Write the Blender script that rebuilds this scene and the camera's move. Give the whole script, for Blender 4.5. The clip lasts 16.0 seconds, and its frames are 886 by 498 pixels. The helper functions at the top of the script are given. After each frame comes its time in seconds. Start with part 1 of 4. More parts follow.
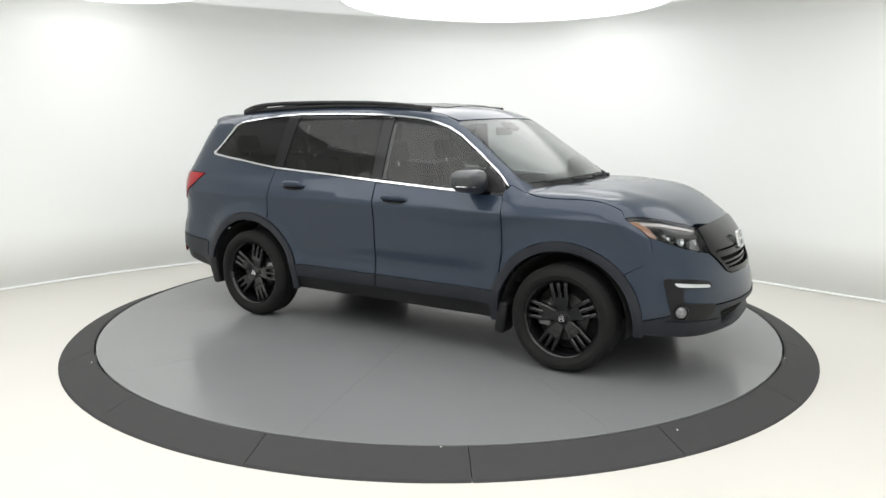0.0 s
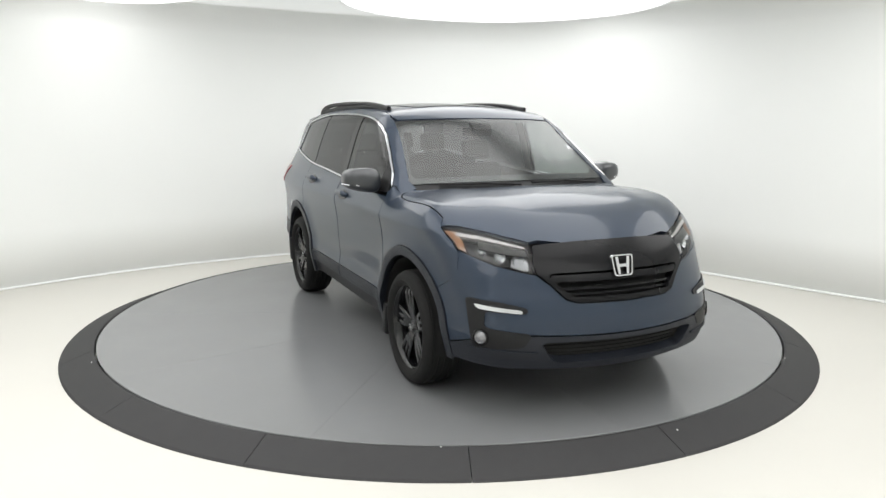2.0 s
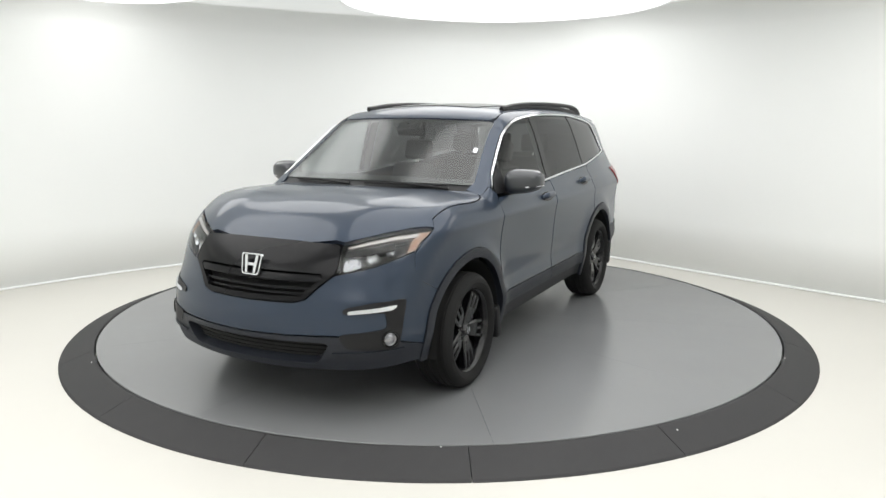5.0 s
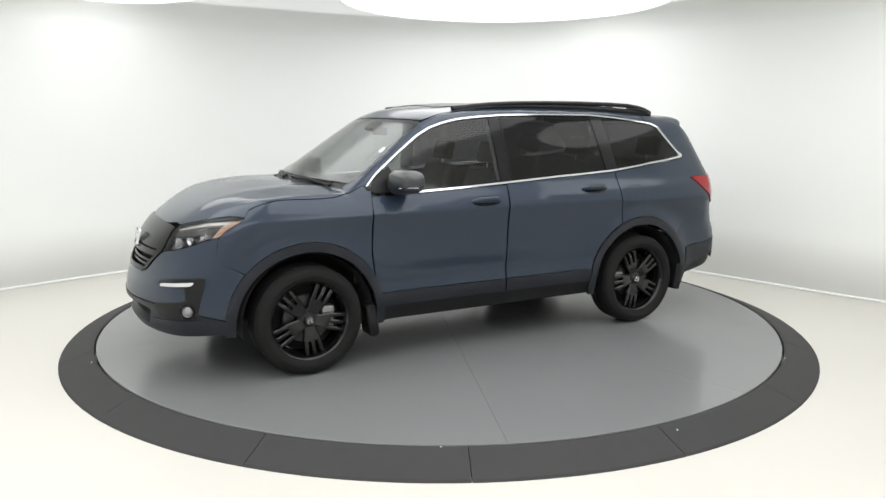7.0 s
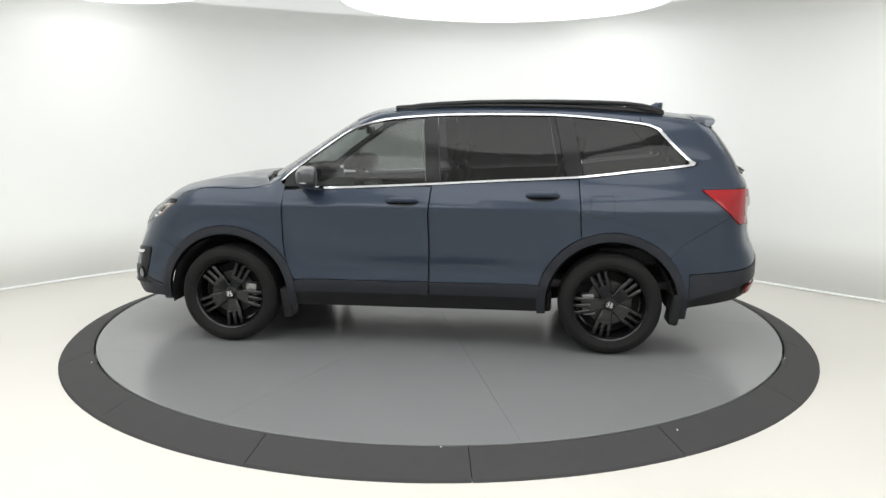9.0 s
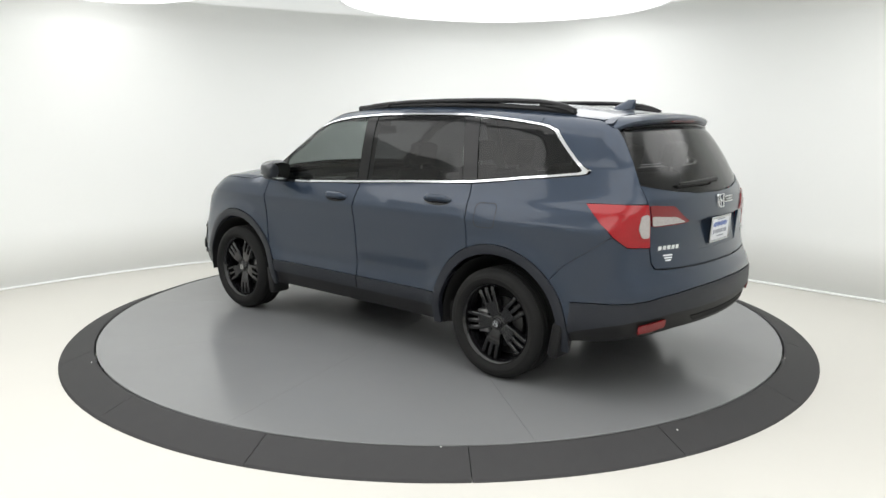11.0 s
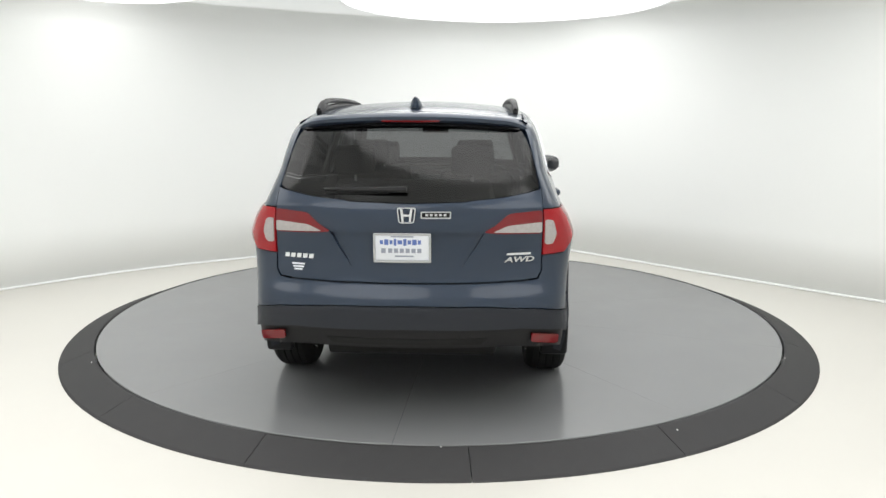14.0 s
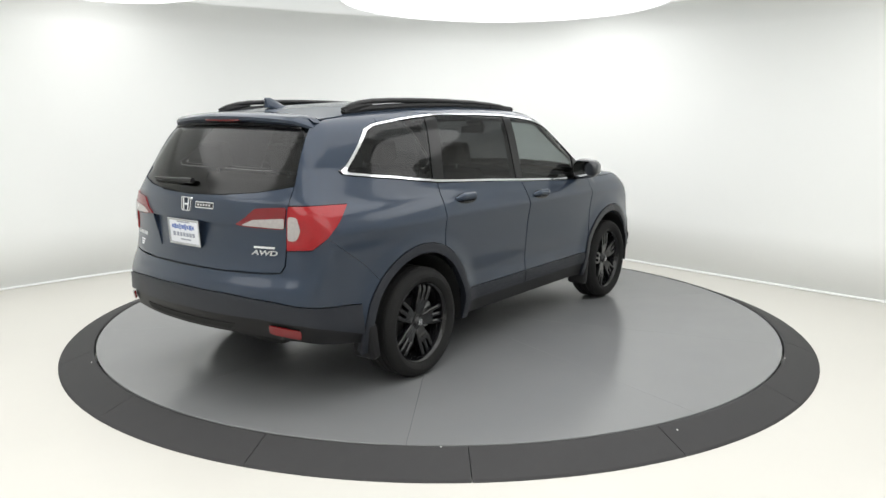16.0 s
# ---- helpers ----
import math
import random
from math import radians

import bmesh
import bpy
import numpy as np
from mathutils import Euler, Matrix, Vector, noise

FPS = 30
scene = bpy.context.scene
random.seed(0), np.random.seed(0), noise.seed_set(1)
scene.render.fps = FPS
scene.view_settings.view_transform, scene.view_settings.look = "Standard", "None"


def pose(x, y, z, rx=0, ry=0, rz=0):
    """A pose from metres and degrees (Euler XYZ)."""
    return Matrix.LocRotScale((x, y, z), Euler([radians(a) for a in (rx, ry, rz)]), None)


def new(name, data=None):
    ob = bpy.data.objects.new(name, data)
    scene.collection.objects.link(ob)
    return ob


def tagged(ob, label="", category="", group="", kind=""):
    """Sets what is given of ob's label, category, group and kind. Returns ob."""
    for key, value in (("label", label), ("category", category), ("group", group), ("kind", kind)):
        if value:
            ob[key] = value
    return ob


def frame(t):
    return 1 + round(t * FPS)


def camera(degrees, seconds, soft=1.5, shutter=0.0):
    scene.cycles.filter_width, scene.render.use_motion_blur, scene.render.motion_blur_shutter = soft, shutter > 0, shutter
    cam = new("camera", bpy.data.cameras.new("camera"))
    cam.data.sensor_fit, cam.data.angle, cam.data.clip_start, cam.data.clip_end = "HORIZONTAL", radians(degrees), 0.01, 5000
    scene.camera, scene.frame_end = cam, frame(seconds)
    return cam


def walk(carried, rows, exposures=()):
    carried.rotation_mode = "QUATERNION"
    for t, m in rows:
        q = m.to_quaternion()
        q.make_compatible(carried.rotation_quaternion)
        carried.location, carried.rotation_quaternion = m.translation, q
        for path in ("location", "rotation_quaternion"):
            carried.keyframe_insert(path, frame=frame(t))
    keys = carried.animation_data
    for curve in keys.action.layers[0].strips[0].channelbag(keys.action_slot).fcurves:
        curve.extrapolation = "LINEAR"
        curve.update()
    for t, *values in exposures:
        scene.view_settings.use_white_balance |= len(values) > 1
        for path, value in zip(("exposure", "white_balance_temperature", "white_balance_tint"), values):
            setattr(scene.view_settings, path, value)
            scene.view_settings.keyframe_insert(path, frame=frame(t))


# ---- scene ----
# ---- camera and its stand ----
cam = camera(61.275, 16.0)
EYE = Matrix.Translation((0, -6.3203, 1.6853)) @ pose(0, 0, 0, 90 - 10.011, 0, -0.283) @ pose(0, 0, 0, 0, 0, 0.19)
walk(cam, [(0, EYE), (16, EYE)])

# ---- world and exposure ----
world = bpy.data.worlds.new("world")
world.use_nodes = True
world.node_tree.nodes["Background"].inputs["Color"].default_value = (0.9, 0.95, 1.0, 1)
world.node_tree.nodes["Background"].inputs["Strength"].default_value = 0.15
scene.world = world
scene.view_settings.exposure = 0.0
LAMP = 2.13                       # glow of the round ceiling lights

TURN0, RATE = -31.53, -17.226    # heading of the car at the start, degrees a second
HUB = (0.0056, 0.1212)           # middle of the turntable
FLOOR = -0.0856                  # studio floor under the turntable's top


# ---- materials ----
def mat(name, color, rough=0.5, metal=0.0, coat=0.0, coat_rough=0.03, spec=0.5, bump=0.0, bump_scale=300.0, vary=0.0,
        vary_scale=4.0, emit=0.0, rough_vary=0.0):
    m = bpy.data.materials.new(name)
    m.use_nodes = True
    nt = m.node_tree
    b = nt.nodes["Principled BSDF"]
    b.inputs["Base Color"].default_value = (*color, 1)
    b.inputs["Roughness"].default_value = rough
    b.inputs["Metallic"].default_value = metal
    b.inputs["Specular IOR Level"].default_value = spec
    b.inputs["Coat Weight"].default_value = coat
    b.inputs["Coat Roughness"].default_value = coat_rough
    tc = nt.nodes.new("ShaderNodeTexCoord")
    if vary or rough_vary:
        n = nt.nodes.new("ShaderNodeTexNoise")
        n.inputs["Scale"].default_value = vary_scale
        n.inputs["Detail"].default_value = 6
        n.inputs["Roughness"].default_value = 0.65
        nt.links.new(tc.outputs["Object"], n.inputs["Vector"])
        if vary:
            mix = nt.nodes.new("ShaderNodeMix")
            mix.data_type = "RGBA"
            mix.inputs[6].default_value = (*[c * (1 - vary) for c in color], 1)
            mix.inputs[7].default_value = (*[min(1, c * (1 + vary)) for c in color], 1)
            nt.links.new(n.outputs["Fac"], mix.inputs[0])
            nt.links.new(mix.outputs[2], b.inputs["Base Color"])
        if rough_vary:
            mr = nt.nodes.new("ShaderNodeMapRange")
            mr.inputs["From Min"].default_value, mr.inputs["From Max"].default_value = 0.3, 0.7
            mr.inputs["To Min"].default_value, mr.inputs["To Max"].default_value = rough - rough_vary, rough + rough_vary
            nt.links.new(n.outputs["Fac"], mr.inputs["Value"])
            nt.links.new(mr.outputs["Result"], b.inputs["Roughness"])
    if bump:
        n2 = nt.nodes.new("ShaderNodeTexNoise")
        n2.inputs["Scale"].default_value = bump_scale
        n2.inputs["Detail"].default_value = 3
        nt.links.new(tc.outputs["Object"], n2.inputs["Vector"])
        bp = nt.nodes.new("ShaderNodeBump")
        bp.inputs["Strength"].default_value = bump
        bp.inputs["Distance"].default_value = 0.002
        nt.links.new(n2.outputs["Fac"], bp.inputs["Height"])
        nt.links.new(bp.outputs["Normal"], b.inputs["Normal"])
    if emit:
        b.inputs["Emission Color"].default_value = (*color, 1)
        b.inputs["Emission Strength"].default_value = emit
    return m


def glass(name, tint, gloss_rough=0.0, face_on=0.04):
    """A thin pane: tinted see-through with a clear mirror-like skin, face_on its reflectance seen square."""
    m = bpy.data.materials.new(name)
    m.use_nodes = True
    nt = m.node_tree
    nt.nodes.clear()
    out = nt.nodes.new("ShaderNodeOutputMaterial")
    tr = nt.nodes.new("ShaderNodeBsdfTransparent")
    tr.inputs["Color"].default_value = (*tint, 1)
    gl = nt.nodes.new("ShaderNodeBsdfGlossy")
    gl.inputs["Roughness"].default_value = gloss_rough
    lw = nt.nodes.new("ShaderNodeLayerWeight")
    lw.inputs["Blend"].default_value = 0.5
    power = nt.nodes.new("ShaderNodeMath")
    power.operation = "POWER"
    power.inputs[1].default_value = 5.0
    nt.links.new(lw.outputs["Facing"], power.inputs[0])
    gain = nt.nodes.new("ShaderNodeMath")
    gain.operation = "MULTIPLY_ADD"
    gain.inputs[1].default_value, gain.inputs[2].default_value = 1 - face_on, face_on
    nt.links.new(power.outputs[0], gain.inputs[0])
    mix = nt.nodes.new("ShaderNodeMixShader")
    nt.links.new(gain.outputs[0], mix.inputs["Fac"])
    nt.links.new(tr.outputs["BSDF"], mix.inputs[1])
    nt.links.new(gl.outputs["BSDF"], mix.inputs[2])
    nt.links.new(mix.outputs["Shader"], out.inputs["Surface"])
    return m


WALL = mat("wall_paint", (0.935, 0.948, 0.935), 0.85, vary=0.012, vary_scale=0.9, bump=0.15, bump_scale=60)
FLOORM = mat("studio_floor_paint", (0.675, 0.66, 0.615), 0.5, vary=0.07, vary_scale=0.6, rough_vary=0.08)
# ceiling white with added even glow that fills the walls and softens reflections
CEIL = mat("ceiling_white_added_glow", (0.88, 0.895, 0.89), 0.9, vary=0.01, vary_scale=1.0, emit=0.32)
GLOW = mat("lamp_diffuser", (0.99, 0.99, 0.985), 0.6, emit=LAMP)
DISK = mat("turntable_deck_paint", (0.205, 0.21, 0.214), 0.2, spec=0.5, vary=0.05, vary_scale=1.3, rough_vary=0.05)
RUBBER = mat("ramp_rubber", (0.033, 0.0325, 0.034), 0.75, vary=0.16, vary_scale=9, bump=0.35, bump_scale=220)
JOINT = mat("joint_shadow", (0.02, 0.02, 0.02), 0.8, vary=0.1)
STEEL = mat("bright_steel", (0.75, 0.75, 0.74), 0.3, metal=1.0, rough_vary=0.05, vary_scale=40)


# ---- mesh helpers ----
def mesh_of(name, verts, faces, material=None, smooth=True, normals=None):
    me = bpy.data.meshes.new(name)
    me.from_pydata([tuple(v) for v in verts], [], [tuple(int(i) for i in f) for f in faces])
    me.update()
    if material:
        me.materials.append(material)
    if smooth:
        me.polygons.foreach_set("use_smooth", [True] * len(me.polygons))
    if normals is not None:
        me.normals_split_custom_set_from_vertices([tuple(n) for n in normals])
    return me


def lathe(profile, seg, full=2 * math.pi, start=0.0):
    """Rings of a profile of (radius, height) turned about z."""
    closed = full > 2 * math.pi - 1e-6
    n = seg if closed else seg + 1
    verts, faces = [], []
    for i in range(n):
        a = start + full * i / seg
        for r, z in profile:
            verts.append((r * math.cos(a), r * math.sin(a), z))
    m = len(profile)
    for i in range(seg):
        j = (i + 1) % n
        for k in range(m - 1):
            faces.append((i * m + k, j * m + k, j * m + k + 1, i * m + k + 1))
    return verts, faces


# ---- the room ----
def wall_plan(n=10):
    """Smooth closed plan of the studio's one continuous wall, the camera inside it."""
    c = [(-4.51, 1.18), (-3.48, 2.24), (-2.22, 3.1), (-0.95, 3.72), (0.45, 4.05), (1.4, 3.85), (2.06, 3.24), (3.27, 1.87), (4.32, 0.76),
         (5.6, -0.5), (6.2, -2.2), (5.6, -4.5), (4.0, -6.6), (1.5, -7.8), (-1.5, -7.8), (-4.0, -6.8), (-5.8, -4.6), (-6.3, -2.0), (-5.6, -0.1)]
    pts = []
    for i in range(len(c)):
        p0, p1, p2, p3 = (Vector(c[(i + k) % len(c)]) for k in (-1, 0, 1, 2))
        for k in range(n):
            t = k / n
            q = 0.5 * (2 * p1 + (p2 - p0) * t + (2 * p0 - 5 * p1 + 4 * p2 - p3) * t * t + (3 * p1 - p0 - 3 * p2 + p3) * t**3)
            pts.append((q.x, q.y))
    return pts[::-1]


def build_room():
    plan = wall_plan()
    n = len(plan)
    cx = sum(p[0] for p in plan) / n
    cy = sum(p[1] for p in plan) / n
    top = 2.93
    rows = [(0.0, FLOOR), (0.0, 0.5), (0.0, 1.2), (0.0, 1.9)]
    for k in range(1, 9):
        a = k / 8 * math.pi / 2
        rows.append((0.35 * (1 - math.cos(a)), 2.58 + 0.35 * math.sin(a)))

    def at(i, inset, z):
        x, y = plan[i % n]
        d = math.hypot(x - cx, y - cy)
        return (x - (x - cx) / d * inset, y - (y - cy) / d * inset, z)

    verts, faces = [], []
    m = len(rows)
    for i in range(n):
        for ins, z in rows:
            verts.append(at(i, ins, z))
    off = len(verts)
    for i in range(n):
        for ins, z in rows:
            verts.append(at(i, ins - 0.12, z + (0.12 if z > 2.8 else 0)))
    for i in range(n):
        j = (i + 1) % n
        for k in range(m - 1):
            faces.append((i * m + k, i * m + k + 1, j * m + k + 1, j * m + k))
            faces.append((off + i * m + k, off + j * m + k, off + j * m + k + 1, off + i * m + k + 1))
        faces.append((i * m, j * m, off + j * m, off + i * m))
    tagged(new("wall_studio", mesh_of("wall_studio", verts, faces, WALL)), "seamless curved white studio wall with a coved top", "wall", kind="structure")
    # floor, ceiling
    verts = [(x - (x - cx) * -0.05, y - (y - cy) * -0.05, FLOOR) for x, y in plan]
    lower = [(x, y, FLOOR - 0.1) for x, y, z in verts]
    f = [tuple(range(n)), tuple(range(2 * n - 1, n - 1, -1))] + [(i, i + n, (i + 1) % n + n, (i + 1) % n) for i in range(n)]
    tagged(new("floor", mesh_of("floor", verts + lower, f, FLOORM, smooth=False)), "glossy off-white painted studio floor", "floor", kind="structure")
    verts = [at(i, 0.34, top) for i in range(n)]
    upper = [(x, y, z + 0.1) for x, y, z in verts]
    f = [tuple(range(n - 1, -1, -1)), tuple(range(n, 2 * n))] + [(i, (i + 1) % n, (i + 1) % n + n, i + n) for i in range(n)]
    tagged(new("ceiling", mesh_of("ceiling", verts + upper, f, CEIL, smooth=False)), "white studio ceiling with an even glow added", "ceiling", kind="structure")
    # baseboard lip where the wall meets the floor
    verts, faces = [], []
    prof = [(0.0, FLOOR + 0.004), (0.02, FLOOR + 0.004), (0.02, FLOOR + 0.016), (0.014, FLOOR + 0.022), (0.0, FLOOR + 0.024)]
    q = len(prof)
    for i in range(n):
        for ins, z in prof:
            verts.append(at(i, ins - 0.001, z))
    for i in range(n):
        j = (i + 1) % n
        for k in range(q - 1):
            faces.append((i * q + k, i * q + k + 1, j * q + k + 1, j * q + k))
    tagged(new("baseboard", mesh_of("baseboard", verts, faces, WALL, smooth=False)), "low white lip along the foot of the studio wall", "baseboard", kind="structure")


def ceiling_light(x, y, r):
    thing = tagged(new("ceiling_light"), "round glowing white ceiling light panel in a thin rim", "ceiling light", "studio ceiling lights")
    thing.matrix_basis = pose(x, y, 2.93)
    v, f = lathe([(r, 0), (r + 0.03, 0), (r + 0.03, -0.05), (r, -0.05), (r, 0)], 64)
    # rim shares the ceiling's added glow, it is no light source itself
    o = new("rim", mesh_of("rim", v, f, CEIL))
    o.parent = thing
    v, f = lathe([(0.0001, -0.10), (r * 0.5, -0.092), (r * 0.85, -0.070), (r - 0.004, -0.046)], 64)
    o = new("diffuser", mesh_of("diffuser", v, [tuple(reversed(q)) for q in f], GLOW))
    o.parent = thing


# ---- turntable ----
def build_turntable():
    """A turning steel deck inside a ring of sloping rubber ramp pieces that stand still."""
    ri, ro, seg = 2.788, 3.028, 12
    deck = tagged(new("turntable"), "round grey painted steel turntable deck carrying the car", "turntable")
    for i in range(10):
        gap = 0.0007
        a0 = math.radians(33.5 + 36 * i)
        v, f = [], []
        for k in range(17):
            for r in (0.0985, 0.7, 1.4, 2.1, ri - 0.016, ri - 0.012):
                a = a0 + gap / r + (math.radians(36) - 2 * gap / r) * k / 16
                v.append((r * math.cos(a), r * math.sin(a), 0.0 if r < ri - 0.013 else -0.004))
            v.append((v[-1][0], v[-1][1], FLOOR + 0.002))
        for k in range(16):
            for q in range(6):
                f.append((k * 7 + q, k * 7 + q + 1, k * 7 + 8 + q, k * 7 + 7 + q))
        for base in (0, 16 * 7):
            k0 = len(v)
            v += [(v[base][0], v[base][1], -0.02), (v[base + 4][0], v[base + 4][1], -0.02)]
            e = (base, base + 1, base + 2, base + 3, base + 4, k0 + 1, k0)
            f.append(e if base else tuple(reversed(e)))
        o = new("deck_plate", mesh_of("deck_plate", v, f, DISK, smooth=False))
        o.parent = deck
    v, f = lathe([(0.0001, 0.0), (0.085, 0.0), (0.0975, 0.0), (0.0978, -0.02)], 40)
    o = new("centre_cap", mesh_of("centre_cap", v, f, DISK))
    o.parent = deck
    # near-black disc under the plates; the joints' shade is in its colour
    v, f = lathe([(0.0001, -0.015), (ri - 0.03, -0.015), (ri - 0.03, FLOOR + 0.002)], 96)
    o = new("under_frame_shade", mesh_of("under_frame_shade", v, f, JOINT))
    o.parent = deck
    # ramp ring, one piece after another
    ring = tagged(new("turntable_ramp"), "black rubber ramp ring in bolted pieces round the turntable", "ramp")
    ring.location = (HUB[0], HUB[1], 0)
    first = math.radians(-87.0)
    step = 2 * math.pi / 16
    gap = 0.0022
    for i in range(16):
        prof = [(ri, FLOOR), (ri, -0.004), (ri + 0.004, 0.0), (ri + 0.02, 0.0), (ro - 0.012, FLOOR + 0.014), (ro, FLOOR + 0.004), (ro, FLOOR)]
        v, f = lathe(prof, 14, step - 2 * gap / ro, first + i * step + gap / ro)
        m = len(prof)
        f += [tuple(range(m)), tuple(reversed(range(14 * m, 15 * m)))]
        o = new("ramp_piece", mesh_of("ramp_piece", v, [tuple(reversed(q)) for q in f], RUBBER, smooth=False))
        o.parent = ring
    for r, a in ((2.80, -89.9), (2.86, -62.6), (2.82, -149.2), (2.80, -28.6)):
        v, f = lathe([(0.0001, 0.004), (0.003, 0.003), (0.005, 0.002), (0.006, -0.002)], 12)
        o = new("bolt_head", mesh_of("bolt_head", v, f, STEEL))
        o.parent = ring
        t = (r - ri - 0.02) / (ro - 0.012 - ri - 0.02)
        z = 0.0 if t < 0 else (FLOOR + 0.014) * t
        o.location = (r * math.cos(radians(a)), r * math.sin(radians(a)), z)
    return deck


build_room()
# first two are seen; the others are unseen added fill, last for left wall
for lx, ly, lr in ((0.68, 1.9, 1.71), (-3.15, 1.3, 0.78), (0.6, -1.75, 1.71), (-2.7, -1.6, 1.35), (3.6, -0.6, 1.0), (-1.5, -4.9, 1.45), (2.3, -4.6, 1.45), (-4.3, -3.6, 1.1), (-1.7, 0.5, 0.8)):
    ceiling_light(lx, ly, lr)
TURNTABLE = build_turntable()


# ---- the car's skin: one smooth outer form, on which every panel lies ----
from mathutils.geometry import delaunay_2d_cdt


def curve(xs, ys):
    """A smooth curve through given points (monotone slopes), as a function of arrays."""
    xs, ys = np.array(xs, float), np.array(ys, float)
    order = np.argsort(xs)
    xs, ys = xs[order], ys[order]
    d = np.diff(ys) / np.diff(xs)
    m = np.empty_like(ys)
    m[0], m[-1] = d[0], d[-1]
    for i in range(1, len(xs) - 1):
        m[i] = 0 if d[i - 1] * d[i] <= 0 else 2 * d[i - 1] * d[i] / (d[i - 1] + d[i])

    def f(v):
        v = np.asarray(v, float)
        c = np.clip(v, xs[0], xs[-1])
        i = np.clip(np.searchsorted(xs, c) - 1, 0, len(xs) - 2)
        h = xs[i + 1] - xs[i]
        t = (c - xs[i]) / h
        y = (ys[i] * (2 * t**3 - 3 * t**2 + 1) + m[i] * h * (t**3 - 2 * t**2 + t)
             + ys[i + 1] * (-2 * t**3 + 3 * t**2) + m[i + 1] * h * (t**3 - t**2))
        return y + np.where(v < xs[0], m[0] * (v - xs[0]), 0) + np.where(v > xs[-1], m[-1] * (v - xs[-1]), 0)
    return f


HOOD_C = curve([0.6, 1.05, 1.2, 1.4, 1.6, 1.8, 1.95, 2.05, 2.12, 2.2, 2.3], [1.222, 1.222, 1.226, 1.226, 1.213, 1.180, 1.134, 1.084, 1.043, 0.990, 0.91])
ROOF_C = curve([-2.4, -2.1, -1.9, -1.5, -1.0, -0.5, 0.0, 0.25, 0.45, 0.6], [1.663, 1.701, 1.728, 1.767, 1.792, 1.799, 1.788, 1.768, 1.731, 1.69])
SIDE_W = curve([0.15, 0.3, 0.5, 0.6, 0.75, 0.9, 1.0, 1.035, 1.06, 1.12, 1.2, 1.3, 1.45, 1.6, 1.72, 1.8], [0.855, 0.904, 0.941, 0.936, 0.940, 0.951, 0.964, 0.968, 0.960, 0.937, 0.896, 0.863, 0.820, 0.770, 0.718, 0.678])
PLAN_IN = curve([-2.6, -2.3, -2.0, -1.6, -1.0, 1.0, 1.5, 1.9, 2.15, 2.4], [0.13, 0.066, 0.034, 0.010, 0.0, 0.0, 0.012, 0.052, 0.115, 0.22])
NOSE = curve([0.15, 0.23, 0.30, 0.38, 0.48, 0.58, 0.66, 0.76, 0.86, 0.94, 1.0, 1.1], [2.223, 2.303, 2.368, 2.408, 2.424, 2.410, 2.385, 2.354, 2.326, 2.287, 2.236, 2.13])
TAIL = curve([0.2, 0.35, 0.46, 0.56, 0.66, 0.74, 0.79, 0.84, 0.95, 1.10, 1.20, 1.27, 1.42, 1.60, 1.72], [-2.40, -2.485, -2.54, -2.56, -2.56, -2.54, -2.515, -2.50, -2.485, -2.480, -2.465, -2.430, -2.345, -2.215, -2.12])


CREASE = curve([-1.8, -1.5, -1.2, -0.9, -0.4, 0.1, 0.8, 1.5, 1.8], [1.20, 1.175, 1.143, 1.112, 1.085, 1.066, 1.056, 1.050, 1.045])


def smax(a, b, k):
    h = np.maximum(k - np.abs(a - b), 0) / k
    return np.maximum(a, b) + h * h * k / 4


def smin(a, b, k):
    return -smax(-a, -b, k)


def ws_top(x, y):
    """Height of the windscreen's plane: raked, bowed in plan."""
    return 1.682 + 0.64 * (0.555 - (x + 0.20 * (y / 0.8) ** 2))


def form(p):
    """Negative inside the car's outer form, positive outside."""
    x, y, z = p[:, 0], np.abs(p[:, 1]), p[:, 2]
    ahead = np.clip((x - 0.90) / 0.25, 0, 1)
    zw = z * (1 - ahead) + np.minimum(z, 1.155) * ahead
    side = y - (SIDE_W(zw) - PLAN_IN(x) * np.where(x < 0, 1 + 0.9 * np.clip((z - 1.15) / 0.25, 0, 1), 1.0))
    # flared arches over the wheels
    for wx in (1.41, -1.41):
        r = np.hypot(x - wx, z - 0.365)
        side = side - 0.020 * np.exp(-((r - 0.50) / 0.09) ** 2) * (z > 0.15)
    # crease along the shoulder and hollow of the lower doors
    mid = np.exp(-((x + 0.05) / 0.95) ** 4)
    side = side + 0.008 * mid * np.exp(-((z - 0.60) / 0.085) ** 2)
    lift = z - CREASE(x)
    side = side - 0.006 * np.exp(-np.abs(lift) / np.where(lift > 0, 0.045, 0.07)) * np.exp(-((x - 0.2) / 1.42) ** 8)
    front = (x - (NOSE(z) - (0.38 - 0.055 * np.clip((0.86 - z) / 0.18, 0, 1)) * y**2 - 0.10 * y**6)) * 0.93
    rear = (TAIL(z) + 0.21 * y**2 + 0.12 * y**6 - x) * 0.95
    hood = HOOD_C(x) - 0.035 * (y / 0.8) ** 2 + 0.008 * np.exp(-((y - 0.58 - 0.10 * (1.2 - x)) / 0.13) ** 2)
    roof = ROOF_C(x) - 0.045 * (y / 0.62) ** 2
    top = smax(hood, smin(ws_top(x, y), roof, 0.05), 0.012)
    up = (z - top) * np.where(x > 0.5, 0.88, 0.97)
    f = smax(side, up, 0.08)
    f = smax(f, front, 0.115)
    return smax(f, rear, 0.09)


def slope(p):
    e = 1e-3
    g = np.stack([(form(p + d) - form(p - d)) for d in np.eye(3) * e], -1)
    return g / np.linalg.norm(g, axis=1)[:, None]


